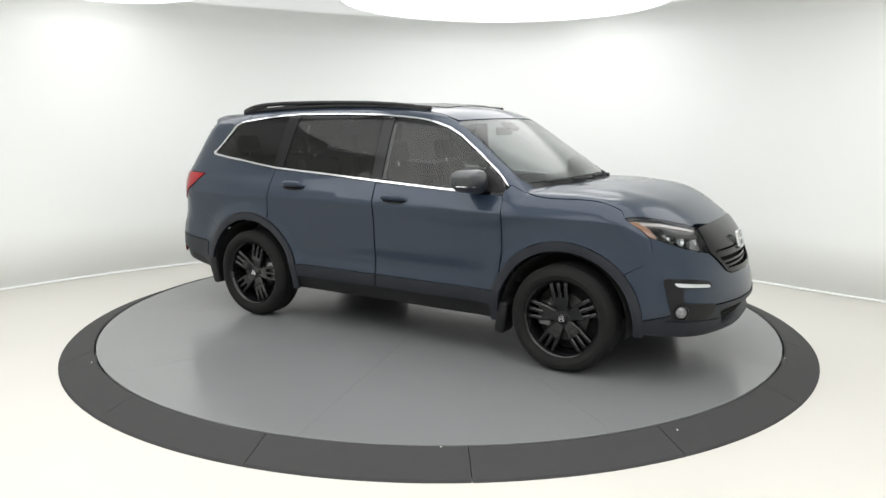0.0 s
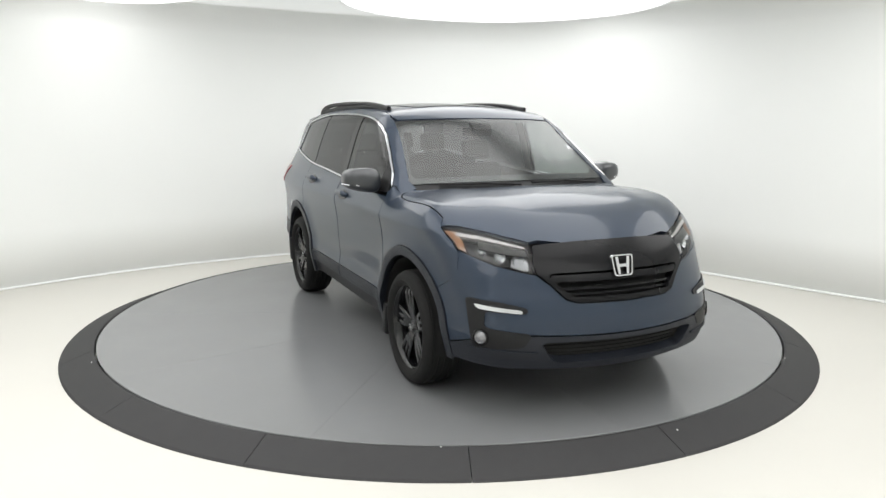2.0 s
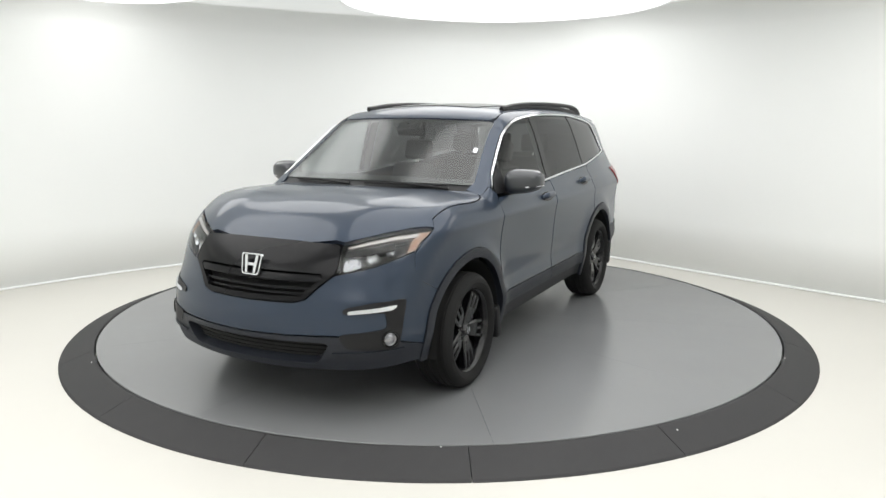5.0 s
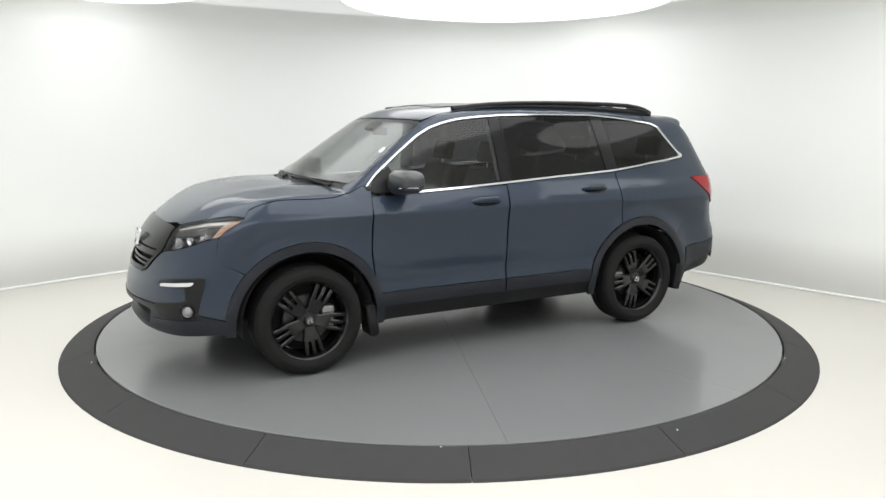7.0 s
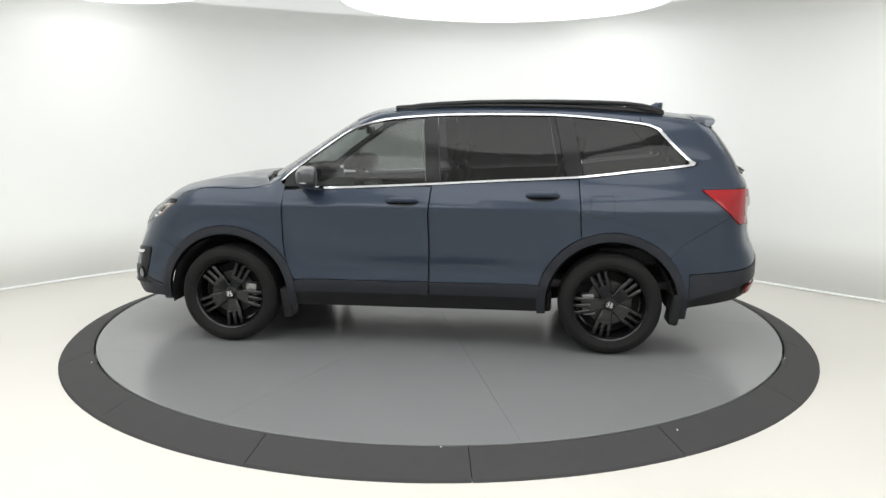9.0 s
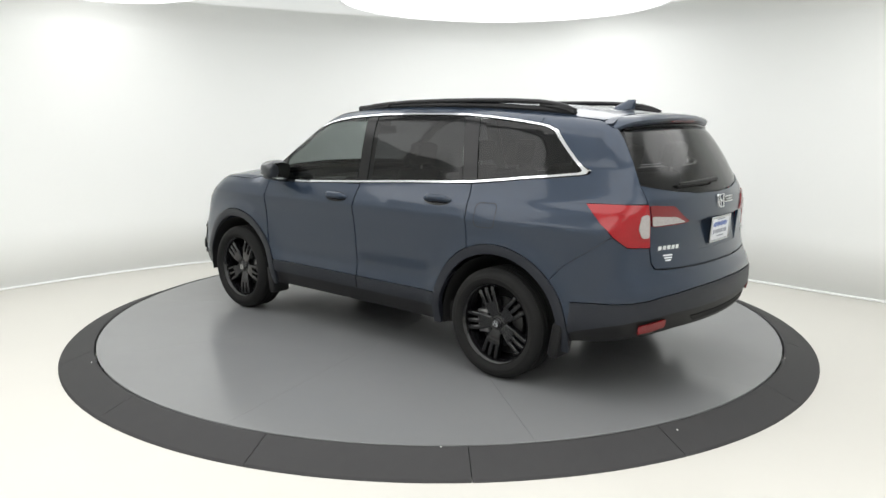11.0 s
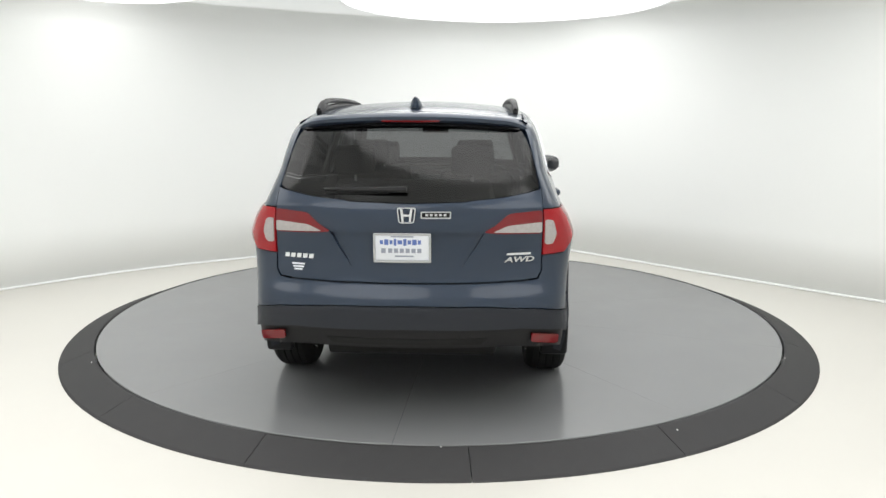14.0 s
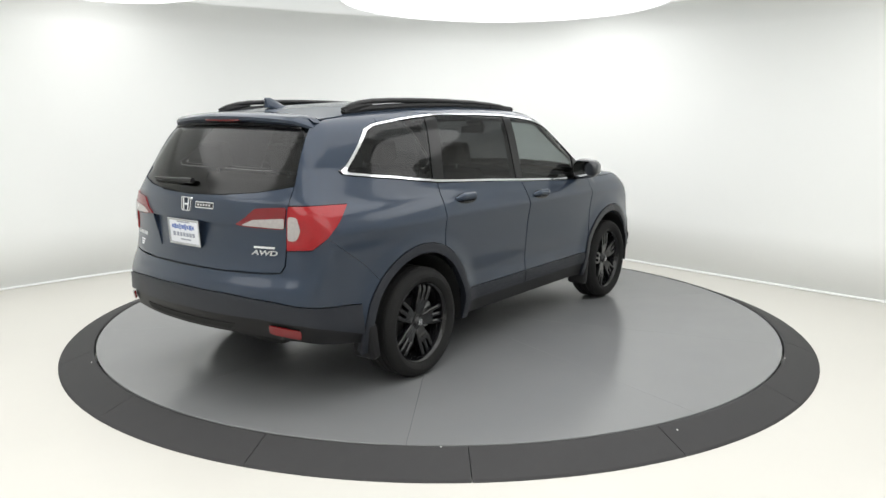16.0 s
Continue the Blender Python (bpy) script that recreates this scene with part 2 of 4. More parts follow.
# a rounded box inside the body: rays go out from it level, and s counts the way round it from the nose, to the car's left first
BX, BY, BR = 1.55, 0.35, 0.05
QUART = math.pi / 2 * 0.40       # length given to each corner's fan
SEGS = [BY, QUART, 2 * BX, QUART, 2 * BY, QUART, 2 * BX, QUART, BY]
ROUND = sum(SEGS)


def ring_ray(s):
    s = np.mod(np.asarray(s, float), ROUND)
    o = np.zeros((len(s), 2))
    d = np.zeros((len(s), 2))
    acc = 0.0
    kinds = [(BX, None, 0), (BX, BY, 0), (None, BY, 90), (-BX, BY, 90), (-BX, None, 180), (-BX, -BY, 180), (None, -BY, 270), (BX, -BY, 270), (BX, None, 360)]
    for n, (length, (kx, ky, a0)) in enumerate(zip(SEGS, kinds)):
        m = (s >= acc) & (s <= acc + length + 1e-9)
        t = s[m] - acc
        if kx is not None and ky is not None:
            a = np.radians(a0 + 90 * t / length)
            o[m] = (kx, ky)
        else:
            a = np.full(t.shape, math.radians(a0))
            if ky is None:
                start = 0.0 if n == 0 else (BY if n == 4 else -BY)
                o[m, 0] = kx
                o[m, 1] = start + t * (1 if n in (0, 8) else -1)
            else:
                o[m, 1] = ky
                o[m, 0] = (BX - t) if n == 2 else (-BX + t)
        d[m, 0], d[m, 1] = np.cos(a), np.sin(a)
        acc += length
    return o, d


def s_at(x, y):
    """The way round at which a level ray passes a point (x, y) on the skin."""
    if y < 0:
        return ROUND - s_at(x, -y)
    if x >= BX and y <= BY:
        return y
    if x > BX:
        return BY + QUART * math.degrees(math.atan2(y - BY, x - BX)) / 90
    if x >= -BX:
        return BY + QUART + BX - x
    if y >= BY:
        return BY + QUART + 2 * BX + QUART * (math.degrees(math.atan2(y - BY, x + BX)) - 90) / 90
    return BY + 2 * QUART + 2 * BX + BY - y


def shoot(o, d, far=1.6):
    lo, hi = np.zeros(len(o)), np.full(len(o), far)
    for _ in range(36):
        mid = (lo + hi) / 2
        inside = form(o + d * mid[:, None]) < 0
        lo, hi = np.where(inside, mid, lo), np.where(inside, hi, mid)
    return o + d * lo[:, None]


def on_ring(uv):
    o2, d2 = ring_ray(uv[:, 0])
    return shoot(np.column_stack([o2, uv[:, 1]]), np.column_stack([d2, np.zeros(len(d2))]))


def on_top(uv):
    return shoot(np.column_stack([uv[:, 0], uv[:, 1], np.full(len(uv), 0.75)]), np.tile([0.0, 0.0, 1.0], (len(uv), 1)))


def inside_poly(pts, loops):
    hit = np.zeros(len(pts), bool)
    for loop in loops:
        a = np.asarray(loop)
        b = np.roll(a, -1, 0)
        for (x0, y0), (x1, y1) in zip(a, b):
            if y0 != y1:
                c = ((y0 > pts[:, 1]) != (y1 > pts[:, 1])) & (pts[:, 0] < (x1 - x0) * (pts[:, 1] - y0) / (y1 - y0) + x0)
                hit ^= c
    return hit


def dense(loop, step):
    out = []
    for (a, b) in zip(loop, loop[1:] + loop[:1]):
        n = max(1, int(math.ceil(math.dist(a, b) / step)))
        out += [(a[0] + (b[0] - a[0]) * i / n, a[1] + (b[1] - a[1]) * i / n) for i in range(n)]
    return out


def rounded(loop, r, steps=5):
    """A loop with its corners cut to soft bends of about radius r."""
    out = []
    n = len(loop)
    for i in range(n):
        p, a, b = Vector(loop[i]), Vector(loop[i - 1]), Vector(loop[(i + 1) % n])
        ra = min(r, (a - p).length * 0.45)
        rb = min(r, (b - p).length * 0.45)
        s, e = p + (a - p).normalized() * ra, p + (b - p).normalized() * rb
        for k in range(steps + 1):
            t = k / steps
            q = s * (1 - t) ** 2 + p * 2 * t * (1 - t) + e * t * t
            out.append((q.x, q.y))
    return out


def skin(chart, loops, step=0.03, off=0.0, thick=0.018, mirror=False):
    """A panel on the form: loops (outer, then holes) in the chart's own two measures, raised by off, with a turned-in rim."""
    fine = [dense([tuple(p) for p in lp], step) for lp in loops]
    pts, edges = [], []
    for lp in fine:
        k = len(pts)
        pts += lp
        edges += [(k + i, k + (i + 1) % len(lp)) for i in range(len(lp))]
    lo, hi = np.min(fine[0], 0), np.max(fine[0], 0)
    gx, gy = np.meshgrid(np.arange(lo[0] + step / 2, hi[0], step), np.arange(lo[1] + step / 2, hi[1], step))
    grid = np.column_stack([gx.ravel(), gy.ravel()])
    if len(grid):
        grid = grid[inside_poly(grid, fine)]
    if len(grid):
        rim = np.array(pts)
        keep = np.array([np.min(np.hypot(*(rim - g).T)) > step * 0.45 for g in grid])
        grid = grid[keep]
        pts = pts + [tuple(g) for g in grid]
    vs, es, fs, _, _, _ = delaunay_2d_cdt([Vector(p) for p in pts], edges, [], 0, 1e-7)
    uv = np.array([(v.x, v.y) for v in vs])
    tri = np.array([f for f in fs if len(f) == 3])
    tri = tri[inside_poly(uv[tri].mean(1), fine)]
    p = on_top(uv) if chart == "top" else on_ring(uv)
    nrm = slope(p)
    p = p + nrm * (off(p)[:, None] if callable(off) else off)
    # turn all faces outward
    a, b, c = p[tri[:, 0]], p[tri[:, 1]], p[tri[:, 2]]
    flip = np.einsum("ij,ij->i", np.cross(b - a, c - a), nrm[tri].mean(1)) < 0
    tri[flip] = tri[flip][:, ::-1]
    verts, norms, faces = [p], [nrm], [tuple(t) for t in tri]
    if thick:
        count = {}
        for t in tri:
            for i, j in ((t[0], t[1]), (t[1], t[2]), (t[2], t[0])):
                count[(i, j)] = 1
        border = [e for e in count if (e[1], e[0]) not in count]
        k = len(p)
        for i, j in border:
            outw = np.cross(p[j] - p[i], (nrm[i] + nrm[j]) / 2)
            outw = outw / (np.linalg.norm(outw) + 1e-9)
            verts.append(np.array([p[i], p[j], p[j] - nrm[j] * thick, p[i] - nrm[i] * thick]))
            norms.append(np.tile(outw, (4, 1)))
            faces.append((k, k + 3, k + 2, k + 1))
            k += 4
    verts, norms = np.concatenate(verts), np.concatenate(norms)
    if mirror:
        verts, norms = verts * [1, -1, 1], norms * [1, -1, 1]
        faces = [tuple(reversed(f)) for f in faces]
    return verts, faces, norms


def part(name, data, material, parent, label="", smooth=True):
    """One mesh object under a thing or part. data: a bmesh, or verts, faces and, if known, normals."""
    if isinstance(data, bmesh.types.BMesh):
        me = bpy.data.meshes.new(name)
        data.to_mesh(me)
        data.free()
        me.materials.append(material)
        if smooth:
            me.polygons.foreach_set("use_smooth", [True] * len(me.polygons))
            me.set_sharp_from_angle(angle=radians(35))
    else:
        me = mesh_of(name, data[0], data[1], material, smooth, data[2] if len(data) > 2 else None)
        if smooth and len(data) == 2:
            me.set_sharp_from_angle(angle=radians(35))
    ob = new(name, me)
    ob.parent = parent
    return tagged(ob, label)


def R(x, y, z):
    """A point of the skin in the measures of the ring chart."""
    return (s_at(x, y), z)


def side(x, z):
    """A point on the left flank."""
    y = float(SIDE_W(z) - PLAN_IN(x))
    return (s_at(x, y), z)


def tube(points, radius, seg=10, squash=1.0, up=(0, 0, 1), cap=True, taper=None):
    """A bar along points; squash flattens it against up."""
    pts = [Vector(p) for p in points]
    verts, faces = [], []
    for i, p in enumerate(pts):
        t = (pts[min(i + 1, len(pts) - 1)] - pts[max(i - 1, 0)]).normalized()
        a = t.cross(Vector(up)).normalized()
        b = a.cross(t).normalized()
        r = radius * (taper[i] if taper else 1)
        for k in range(seg):
            w = 2 * math.pi * k / seg
            verts.append(p + a * math.cos(w) * r + b * math.sin(w) * r * squash)
    for i in range(len(pts) - 1):
        for k in range(seg):
            j = (k + 1) % seg
            faces.append((i * seg + k, i * seg + j, (i + 1) * seg + j, (i + 1) * seg + k))
    if cap:
        faces.append(tuple(reversed(range(seg))))
        faces.append(tuple(range((len(pts) - 1) * seg, len(pts) * seg)))
    return verts, [tuple(reversed(f)) for f in faces]


def box(size, centre=(0, 0, 0), bevel=0.0, segments=2, turn=None, taper=None):
    bm = bmesh.new()
    bmesh.ops.create_cube(bm, size=1.0)
    for v in bm.verts:
        top = v.co.z > 0
        v.co = Vector((v.co.x * size[0], v.co.y * size[1], v.co.z * size[2]))
        if taper and top:
            v.co.x, v.co.y = v.co.x * taper[0], v.co.y * taper[1]
    if bevel:
        bmesh.ops.bevel(bm, geom=bm.edges[:], offset=bevel, segments=segments, affect="EDGES", profile=0.6)
    m = Matrix.Translation(centre) @ (turn or Matrix())
    bmesh.ops.transform(bm, matrix=m, verts=bm.verts)
    return bm


# ---- the car ----
PAINT = mat("blue_grey_car_paint", (0.0182, 0.0308, 0.0545), 0.42, metal=0.4, spec=0.25, coat=0.7, coat_rough=0.09, vary=0.03, vary_scale=900)
CLAD = mat("dark_grey_moulded_plastic", (0.0165, 0.0188, 0.0255), 0.42, spec=0.32, bump=0.3, bump_scale=900, vary=0.08, vary_scale=30)
BLACK = mat("satin_black_plastic", (0.009, 0.009, 0.010), 0.45, spec=0.28, vary=0.1, vary_scale=40, bump=0.1, bump_scale=700)
GRILLEM = mat("charcoal_grille_plastic", (0.008, 0.008, 0.009), 0.2, spec=0.18, vary=0.08, vary_scale=40)
GLOSS = mat("gloss_black_trim", (0.006, 0.006, 0.007), 0.14, spec=0.32, coat=0.0, vary=0.05, vary_scale=50)
CHROME = mat("polished_chrome", (0.74, 0.75, 0.77), 0.10, metal=1.0, rough_vary=0.03, vary_scale=60)
DARKWELL = mat("wheel_well_liner", (0.006, 0.006, 0.006), 0.9, vary=0.2, vary_scale=30)
TYRE = mat("tyre_rubber", (0.011, 0.011, 0.011), 0.8, spec=0.25, vary=0.15, vary_scale=40, bump=0.2, bump_scale=300)
ALLOY = mat("black_alloy", (0.007, 0.007, 0.008), 0.2, metal=0.0, spec=0.3, coat=0.35, coat_rough=0.05, vary=0.05, vary_scale=60)
LENSRED = mat("red_lamp_lens", (0.29, 0.006, 0.010), 0.12, coat=0.15, vary=0.2, vary_scale=60, spec=0.4)
REDDARK = mat("deep_red_reflector", (0.16, 0.004, 0.007), 0.2, coat=0.1, vary=0.15, vary_scale=150)
LENSWHITE = mat("frosted_lamp_lens", (0.36, 0.335, 0.325), 0.18, coat=0.5, vary=0.35, vary_scale=70, bump=0.4, bump_scale=160)
AMBER = mat("amber_lamp_lens", (0.24, 0.115, 0.06), 0.15, coat=0.8, vary=0.1, vary_scale=120)
SILVERLAMP = mat("lamp_reflector_silver", (0.50, 0.51, 0.53), 0.2, metal=1.0, rough_vary=0.05, vary_scale=80)
BUCKET = mat("lamp_bucket_grey", (0.32, 0.32, 0.34), 0.3, metal=1.0, rough_vary=0.06, vary_scale=70)
SEATM = mat("black_leather", (0.022, 0.022, 0.023), 0.5, vary=0.15, vary_scale=25, bump=0.2, bump_scale=400)
DASHM = mat("dash_plastic", (0.03, 0.03, 0.032), 0.6, vary=0.1, vary_scale=25, bump=0.15, bump_scale=500)
LINER = mat("grey_headliner", (0.36, 0.38, 0.39), 0.9, vary=0.05, vary_scale=60)
PLATEW = mat("plate_white", (0.74, 0.76, 0.80), 0.35, vary=0.03, vary_scale=60)
PLATEBLUE = mat("plate_blue_print", (0.10, 0.16, 0.42), 0.4, vary=0.08, vary_scale=200)
PLATEGREY = mat("plate_grey_print", (0.28, 0.30, 0.36), 0.4, vary=0.08, vary_scale=200)
WS_GLASS = glass("clear_windscreen", (0.62, 0.67, 0.66), 0.16, 0.10)
F_GLASS = glass("light_tint_glass", (0.36, 0.38, 0.375), 0.0, 0.045)
T_GLASS = glass("privacy_glass", (0.07, 0.07, 0.074), 0.0, 0.036)
R_GLASS = glass("rear_privacy_glass", (0.14, 0.14, 0.145), 0.12, 0.045)
LENS = glass("clear_lamp_cover", (0.92, 0.93, 0.93))

CAR = tagged(new("suv_car"), "blue-grey family suv with black wheels, parked on the turntable", "car")
HUBZ, ARCH = 0.365, 0.528


def arc(cx, r, a0, a1, n=26, cz=HUBZ):
    """Flank points on a circle about a wheel's middle; 0 degrees forward, 90 up."""
    return [side(cx + r * math.cos(radians(a0 + (a1 - a0) * i / n)), cz + r * math.sin(radians(a0 + (a1 - a0) * i / n))) for i in range(n + 1)]


def both(name, chart, loops, material, parent=None, label="", step=0.03, off=0.0, thick=0.018):
    """A left panel and its mirrored right twin."""
    out = []
    for mir in (False, True):
        out.append(part(name, skin(chart, loops, step, off, thick, mir), material, parent or CAR, label))
    return out


BELT = curve([-2.0, -1.93, -1.6, -1.16, -0.59, -0.12, 0.23, 0.72, 1.0], [1.368, 1.352, 1.318, 1.268, 1.238, 1.210, 1.192, 1.172, 1.170])
CANT = curve([-1.72, -1.66, -1.6, -1.2, -1.0, -0.5, -0.18, 0.03, 0.24, 0.45, 0.66, 0.80, 0.93, 0.99], [1.612, 1.632, 1.643, 1.688, 1.702, 1.706, 1.700, 1.687, 1.665, 1.608, 1.477, 1.375, 1.275, 1.215])


def shoulder(x):
    """The bend where the wing turns over into the bonnet: a point of the ring chart and its place."""
    z = np.linspace(1.28, 0.98, 301)
    st = side(x, 1.08)[0]
    p = on_ring(np.column_stack([np.full(301, st), z]))
    n = slope(p)
    k = int(np.argmax((n[:, 2] < 0.74) & (p[:, 1] > 0.4)))
    return (st, float(z[k])), p[k]


def smooth_shoulder(xs):
    """The shoulder line evened out to one flowing curve."""
    raw = [shoulder(x)[0] for x in xs]
    bend = np.polyfit(xs, [z for _, z in raw], 3)
    out = [(st, float(np.polyval(bend, x))) for x, (st, _) in zip(xs, raw)]
    return list(zip(out, on_ring(np.array(out))))


def z_top(x, y):
    return float(on_top(np.array([[x, y]]))[0, 2])


def build_panels():
    # bonnet
    lampedge = on_ring(np.array(LAMP_TOP))
    left = [(p[0], p[1] - 0.004) for _, p in EDGE[2:]] + [(p[0] - 0.004, p[1] - 0.002) for p in lampedge]
    lip = [(2.205 - 0.40 * y * y, y) for y in (0.44, 0.36, 0.27, 0.18, 0.09, 0.0)]
    half = [tuple(map(float, p)) for p in left + lip]
    cowl = [(1.30 - 0.20 * (y / 0.8) ** 2, y) for y in np.linspace(-0.80, 0.80, 23)]
    loop = [tuple(map(float, p)) for p in cowl] + half + [(x, -y) for x, y in reversed(half[:-1])]
    part("hood", skin("top", [loop], 0.03, 0.0, 0.03), PAINT, CAR, "blue-grey bonnet with soft side ridges")
    # scuttle under the windscreen
    front = [(1.293 - 0.20 * (y / 0.8) ** 2, y) for y in np.linspace(-0.80, 0.80, 21)]
    back = [(1.205 - 0.17 * (y / 0.8) ** 2, y) for y in np.linspace(0.80, -0.80, 21)]
    part("scuttle", skin("top", [[tuple(map(float, p)) for p in front + back]], 0.03, -0.012, 0.02), BLACK, CAR, "black plastic scuttle below the windscreen")
    # front wings
    top = [(st, z - 0.001) for (st, z), _ in EDGE]
    lampline = [R(1.795, 0.87, 1.056), R(1.89, 0.845, 0.988), R(1.945, 0.83, 0.93), R(1.95, 0.83, 0.80)]
    fend = [side(0.958, 1.195), side(0.985, 1.20)] + top + lampline + arc(1.41, ARCH, 41, 158) + [side(0.906, 0.50), side(0.956, 0.60), side(0.978, 0.78), side(0.978, 0.99)]
    both("front_wing", "ring", [fend], PAINT, step=0.028)
    # filler between bonnet, wing and windscreen pillar
    e = [(float(p[0]), float(p[1]) - 0.002) for _, p in EDGE[:3]]
    both("cowl_corner", "top", [[(1.108, 0.755), (1.108, e[2][1])] + e[::-1] + [(0.985, 0.79), (1.03, 0.775), (1.06, 0.765)]], PAINT, CAR, "", 0.02, 0.001, 0.01)
    # doors
    fd = [side(0.967, 0.99), side(0.967, 0.78), side(0.945, 0.60), side(0.895, 0.503), side(-0.100, 0.503), side(-0.104, 0.77), side(-0.098, 1.0), side(-0.118, 1.205 - 0.012)]
    fd += [side(x, float(BELT(x)) - 0.011) for x in (0.05, 0.23, 0.45, 0.72, 0.95)] + [side(0.962, 1.14)]
    doors = [both("front_door", "ring", [fd], PAINT)]
    rd = [side(-0.110, 1.0), side(-0.115, 0.77), side(-0.111, 0.503), side(-0.895, 0.503)] + arc(-1.41, ARCH + 0.004, 17, 64, 14)
    rd += [side(-1.187, 0.85), side(-1.172, 1.1), side(-1.162, 1.253)] + [side(x, float(BELT(x)) - 0.011) for x in (-0.9, -0.59, -0.35, -0.128)]
    doors.append(both("rear_door", "ring", [rd], PAINT))
    # rear quarters, with the rear pillar
    q = [side(-1.170, 1.255), side(-1.180, 1.1), side(-1.195, 0.85)] + arc(-1.41, ARCH, 65, 138.4, 20)
    q += [R(-1.905, 0.945, 0.800), R(-2.05, 0.915, 0.908), R(-2.19, 0.89, 1.015)]
    q += [R(-2.13, 0.90, 1.085), R(-2.045, 0.90, 1.192), R(-2.16, 0.885, 1.196), R(-2.27, 0.83, 1.198), rear(0.7315, 1.200)]
    q += [rear(0.727, 1.30), R(-2.23, 0.70, 1.42), R(-2.14, 0.665, 1.56), R(-2.08, 0.645, 1.63)]
    q += [R(-1.98, 0.655, 1.668), R(-1.8, 0.66, 1.690), side(-1.6, 1.708), side(-1.6, 1.654)]
    q += [side(-1.665, 1.642), side(-1.735, 1.612), side(-1.84, 1.50), R(-1.95, 0.80, 1.405), R(-2.005, 0.79, 1.375), R(-1.99, 0.80, 1.352)]
    q += [side(x, float(BELT(x)) - 0.013) for x in (-1.93, -1.75, -1.6, -1.4, -1.25)]
    both("rear_quarter", "ring", [q], PAINT, step=0.026)
    # pillar and cant rail above the side windows
    low = [side(x, float(CANT(x)) + 0.010) for x in (-1.59, -1.2, -1.0, -0.5, -0.18, 0.03, 0.24, 0.34, 0.45, 0.55, 0.66, 0.80, 0.90, 0.985)]
    high = []
    for x in (1.05, 1.0, 0.92, 0.80, 0.66, 0.55, 0.45, 0.34, 0.24, 0.03, -0.18, -0.5, -1.0, -1.59):
        y = roof_edge(x)
        high.append((s_at(x, y), z_top(x, y) - 0.001))
    both("roof_pillar", "ring", [low + high], PAINT, step=0.02, off=-0.002, thick=0.012)
    # roof
    xs = [0.40, 0.2, 0.03, -0.18, -0.5, -0.9, -1.3, -1.6, -1.8, -1.98]
    side_l = [(x, roof_edge(x) + 0.008) for x in xs]
    head = [(0.555 - 0.165 * (y / 0.8) ** 2, y) for y in np.linspace(-0.63, 0.63, 17)]
    loop = [tuple(map(float, p)) for p in head] + side_l + [(x, -y) for x, y in reversed(side_l)]
    part("roof", skin("top", [loop], 0.04, 0.0, 0.02), PAINT, CAR)
    pane = rounded([(0.20, 0.40), (-0.42, 0.43), (-0.42, -0.43), (0.20, -0.40)], 0.07)
    part("sunroof", skin("top", [pane], 0.05, 0.004, 0.008), GLOSS, CAR, "dark glass sunroof panel")
    # tailgate below the glass, hollowed round the number plate
    gate = [(0.0, 0.815), (0.35, 0.815), (0.62, 0.820), (0.70, 0.827), (0.722, 0.862), (0.726, 1.0), (0.728, 1.20), (0.724, 1.300),
            (0.66, 1.285), (0.5, 1.258), (0.3, 1.238), (0.0, 1.230)]
    loop = [rear(y, z) for y, z in gate] + [rear(-y, z) for y, z in reversed(gate[1:-1])]
    hollow = [(0.415, 1.078), (0.36, 0.985), (0.30, 0.90), (-0.30, 0.90), (-0.36, 0.985), (-0.415, 1.078)]
    inner = [rear(y, z) for y, z in hollow]
    t = part("tailgate", skin("ring", [loop, inner], 0.025), PAINT, CAR)

    def dent(p):
        return -0.004 - 0.022 * np.clip((p[:, 2] - 0.90) / 0.17, 0, 1)
    part("plate_recess", skin("ring", [[(s, z) for s, z in inner]], 0.02, dent, 0.0), PAINT, t)
    # rear bumper: painted upper part, dark lower part
    half = [(0.0, 0.807), (0.35, 0.807), (0.64, 0.812), (0.712, 0.821), (0.7305, 0.862)]
    up = [rear(y, z) for y, z in half] + [rear(0.7315, 0.944), R(-2.26, 0.84, 0.95), R(-2.192, 0.889, 1.0135), R(-2.0515, 0.915, 0.9065), R(-1.9065, 0.945, 0.7985)]
    up += arc(-1.41, ARCH, 138.8, 172, 10)[:] + [R(-1.98, 0.95, 0.598), R(-2.2, 0.89, 0.618), rear(0.7, 0.672), rear(0.4, 0.694), rear(0.0, 0.700)]
    full = up + [(ROUND - s, z) for s, z in reversed(up[1:-1])]
    part("rear_bumper", skin("ring", [full], 0.03), PAINT, CAR)
    lo = [rear(0.0, 0.694), rear(0.4, 0.688), rear(0.7, 0.666), R(-2.2, 0.89, 0.612), R(-1.98, 0.95, 0.592)] + arc(-1.41, ARCH - 0.002, 172.5, 186, 4)
    lo += [R(-1.93, 0.93, 0.40), R(-2.1, 0.90, 0.455), R(-2.3, 0.80, 0.535), rear(0.62, 0.565), rear(0.0, 0.572)]
    full = lo + [(ROUND - s, z) for s, z in reversed(lo[1:-1])]
    part("rear_bumper_cladding", skin("ring", [full], 0.03, 0.006, 0.03), CLAD, CAR, "dark grey plastic lower rear bumper")
    lo = [rear(0.0, 0.568), rear(0.60, 0.562), R(-2.3, 0.80, 0.532), R(-2.1, 0.90, 0.452), R(-1.94, 0.93, 0.398), R(-1.94, 0.90, 0.345), R(-2.1, 0.88, 0.37), R(-2.3, 0.78, 0.43), rear(0.55, 0.455), rear(0.0, 0.455)]
    full = lo + [(ROUND - s, z) for s, z in reversed(lo[1:-1])]
    val = part("rear_diffuser", skin("ring", [full], 0.03, -0.014, 0.05), BLACK, CAR, "black lower rear valance with a darker shade plate across its centre")
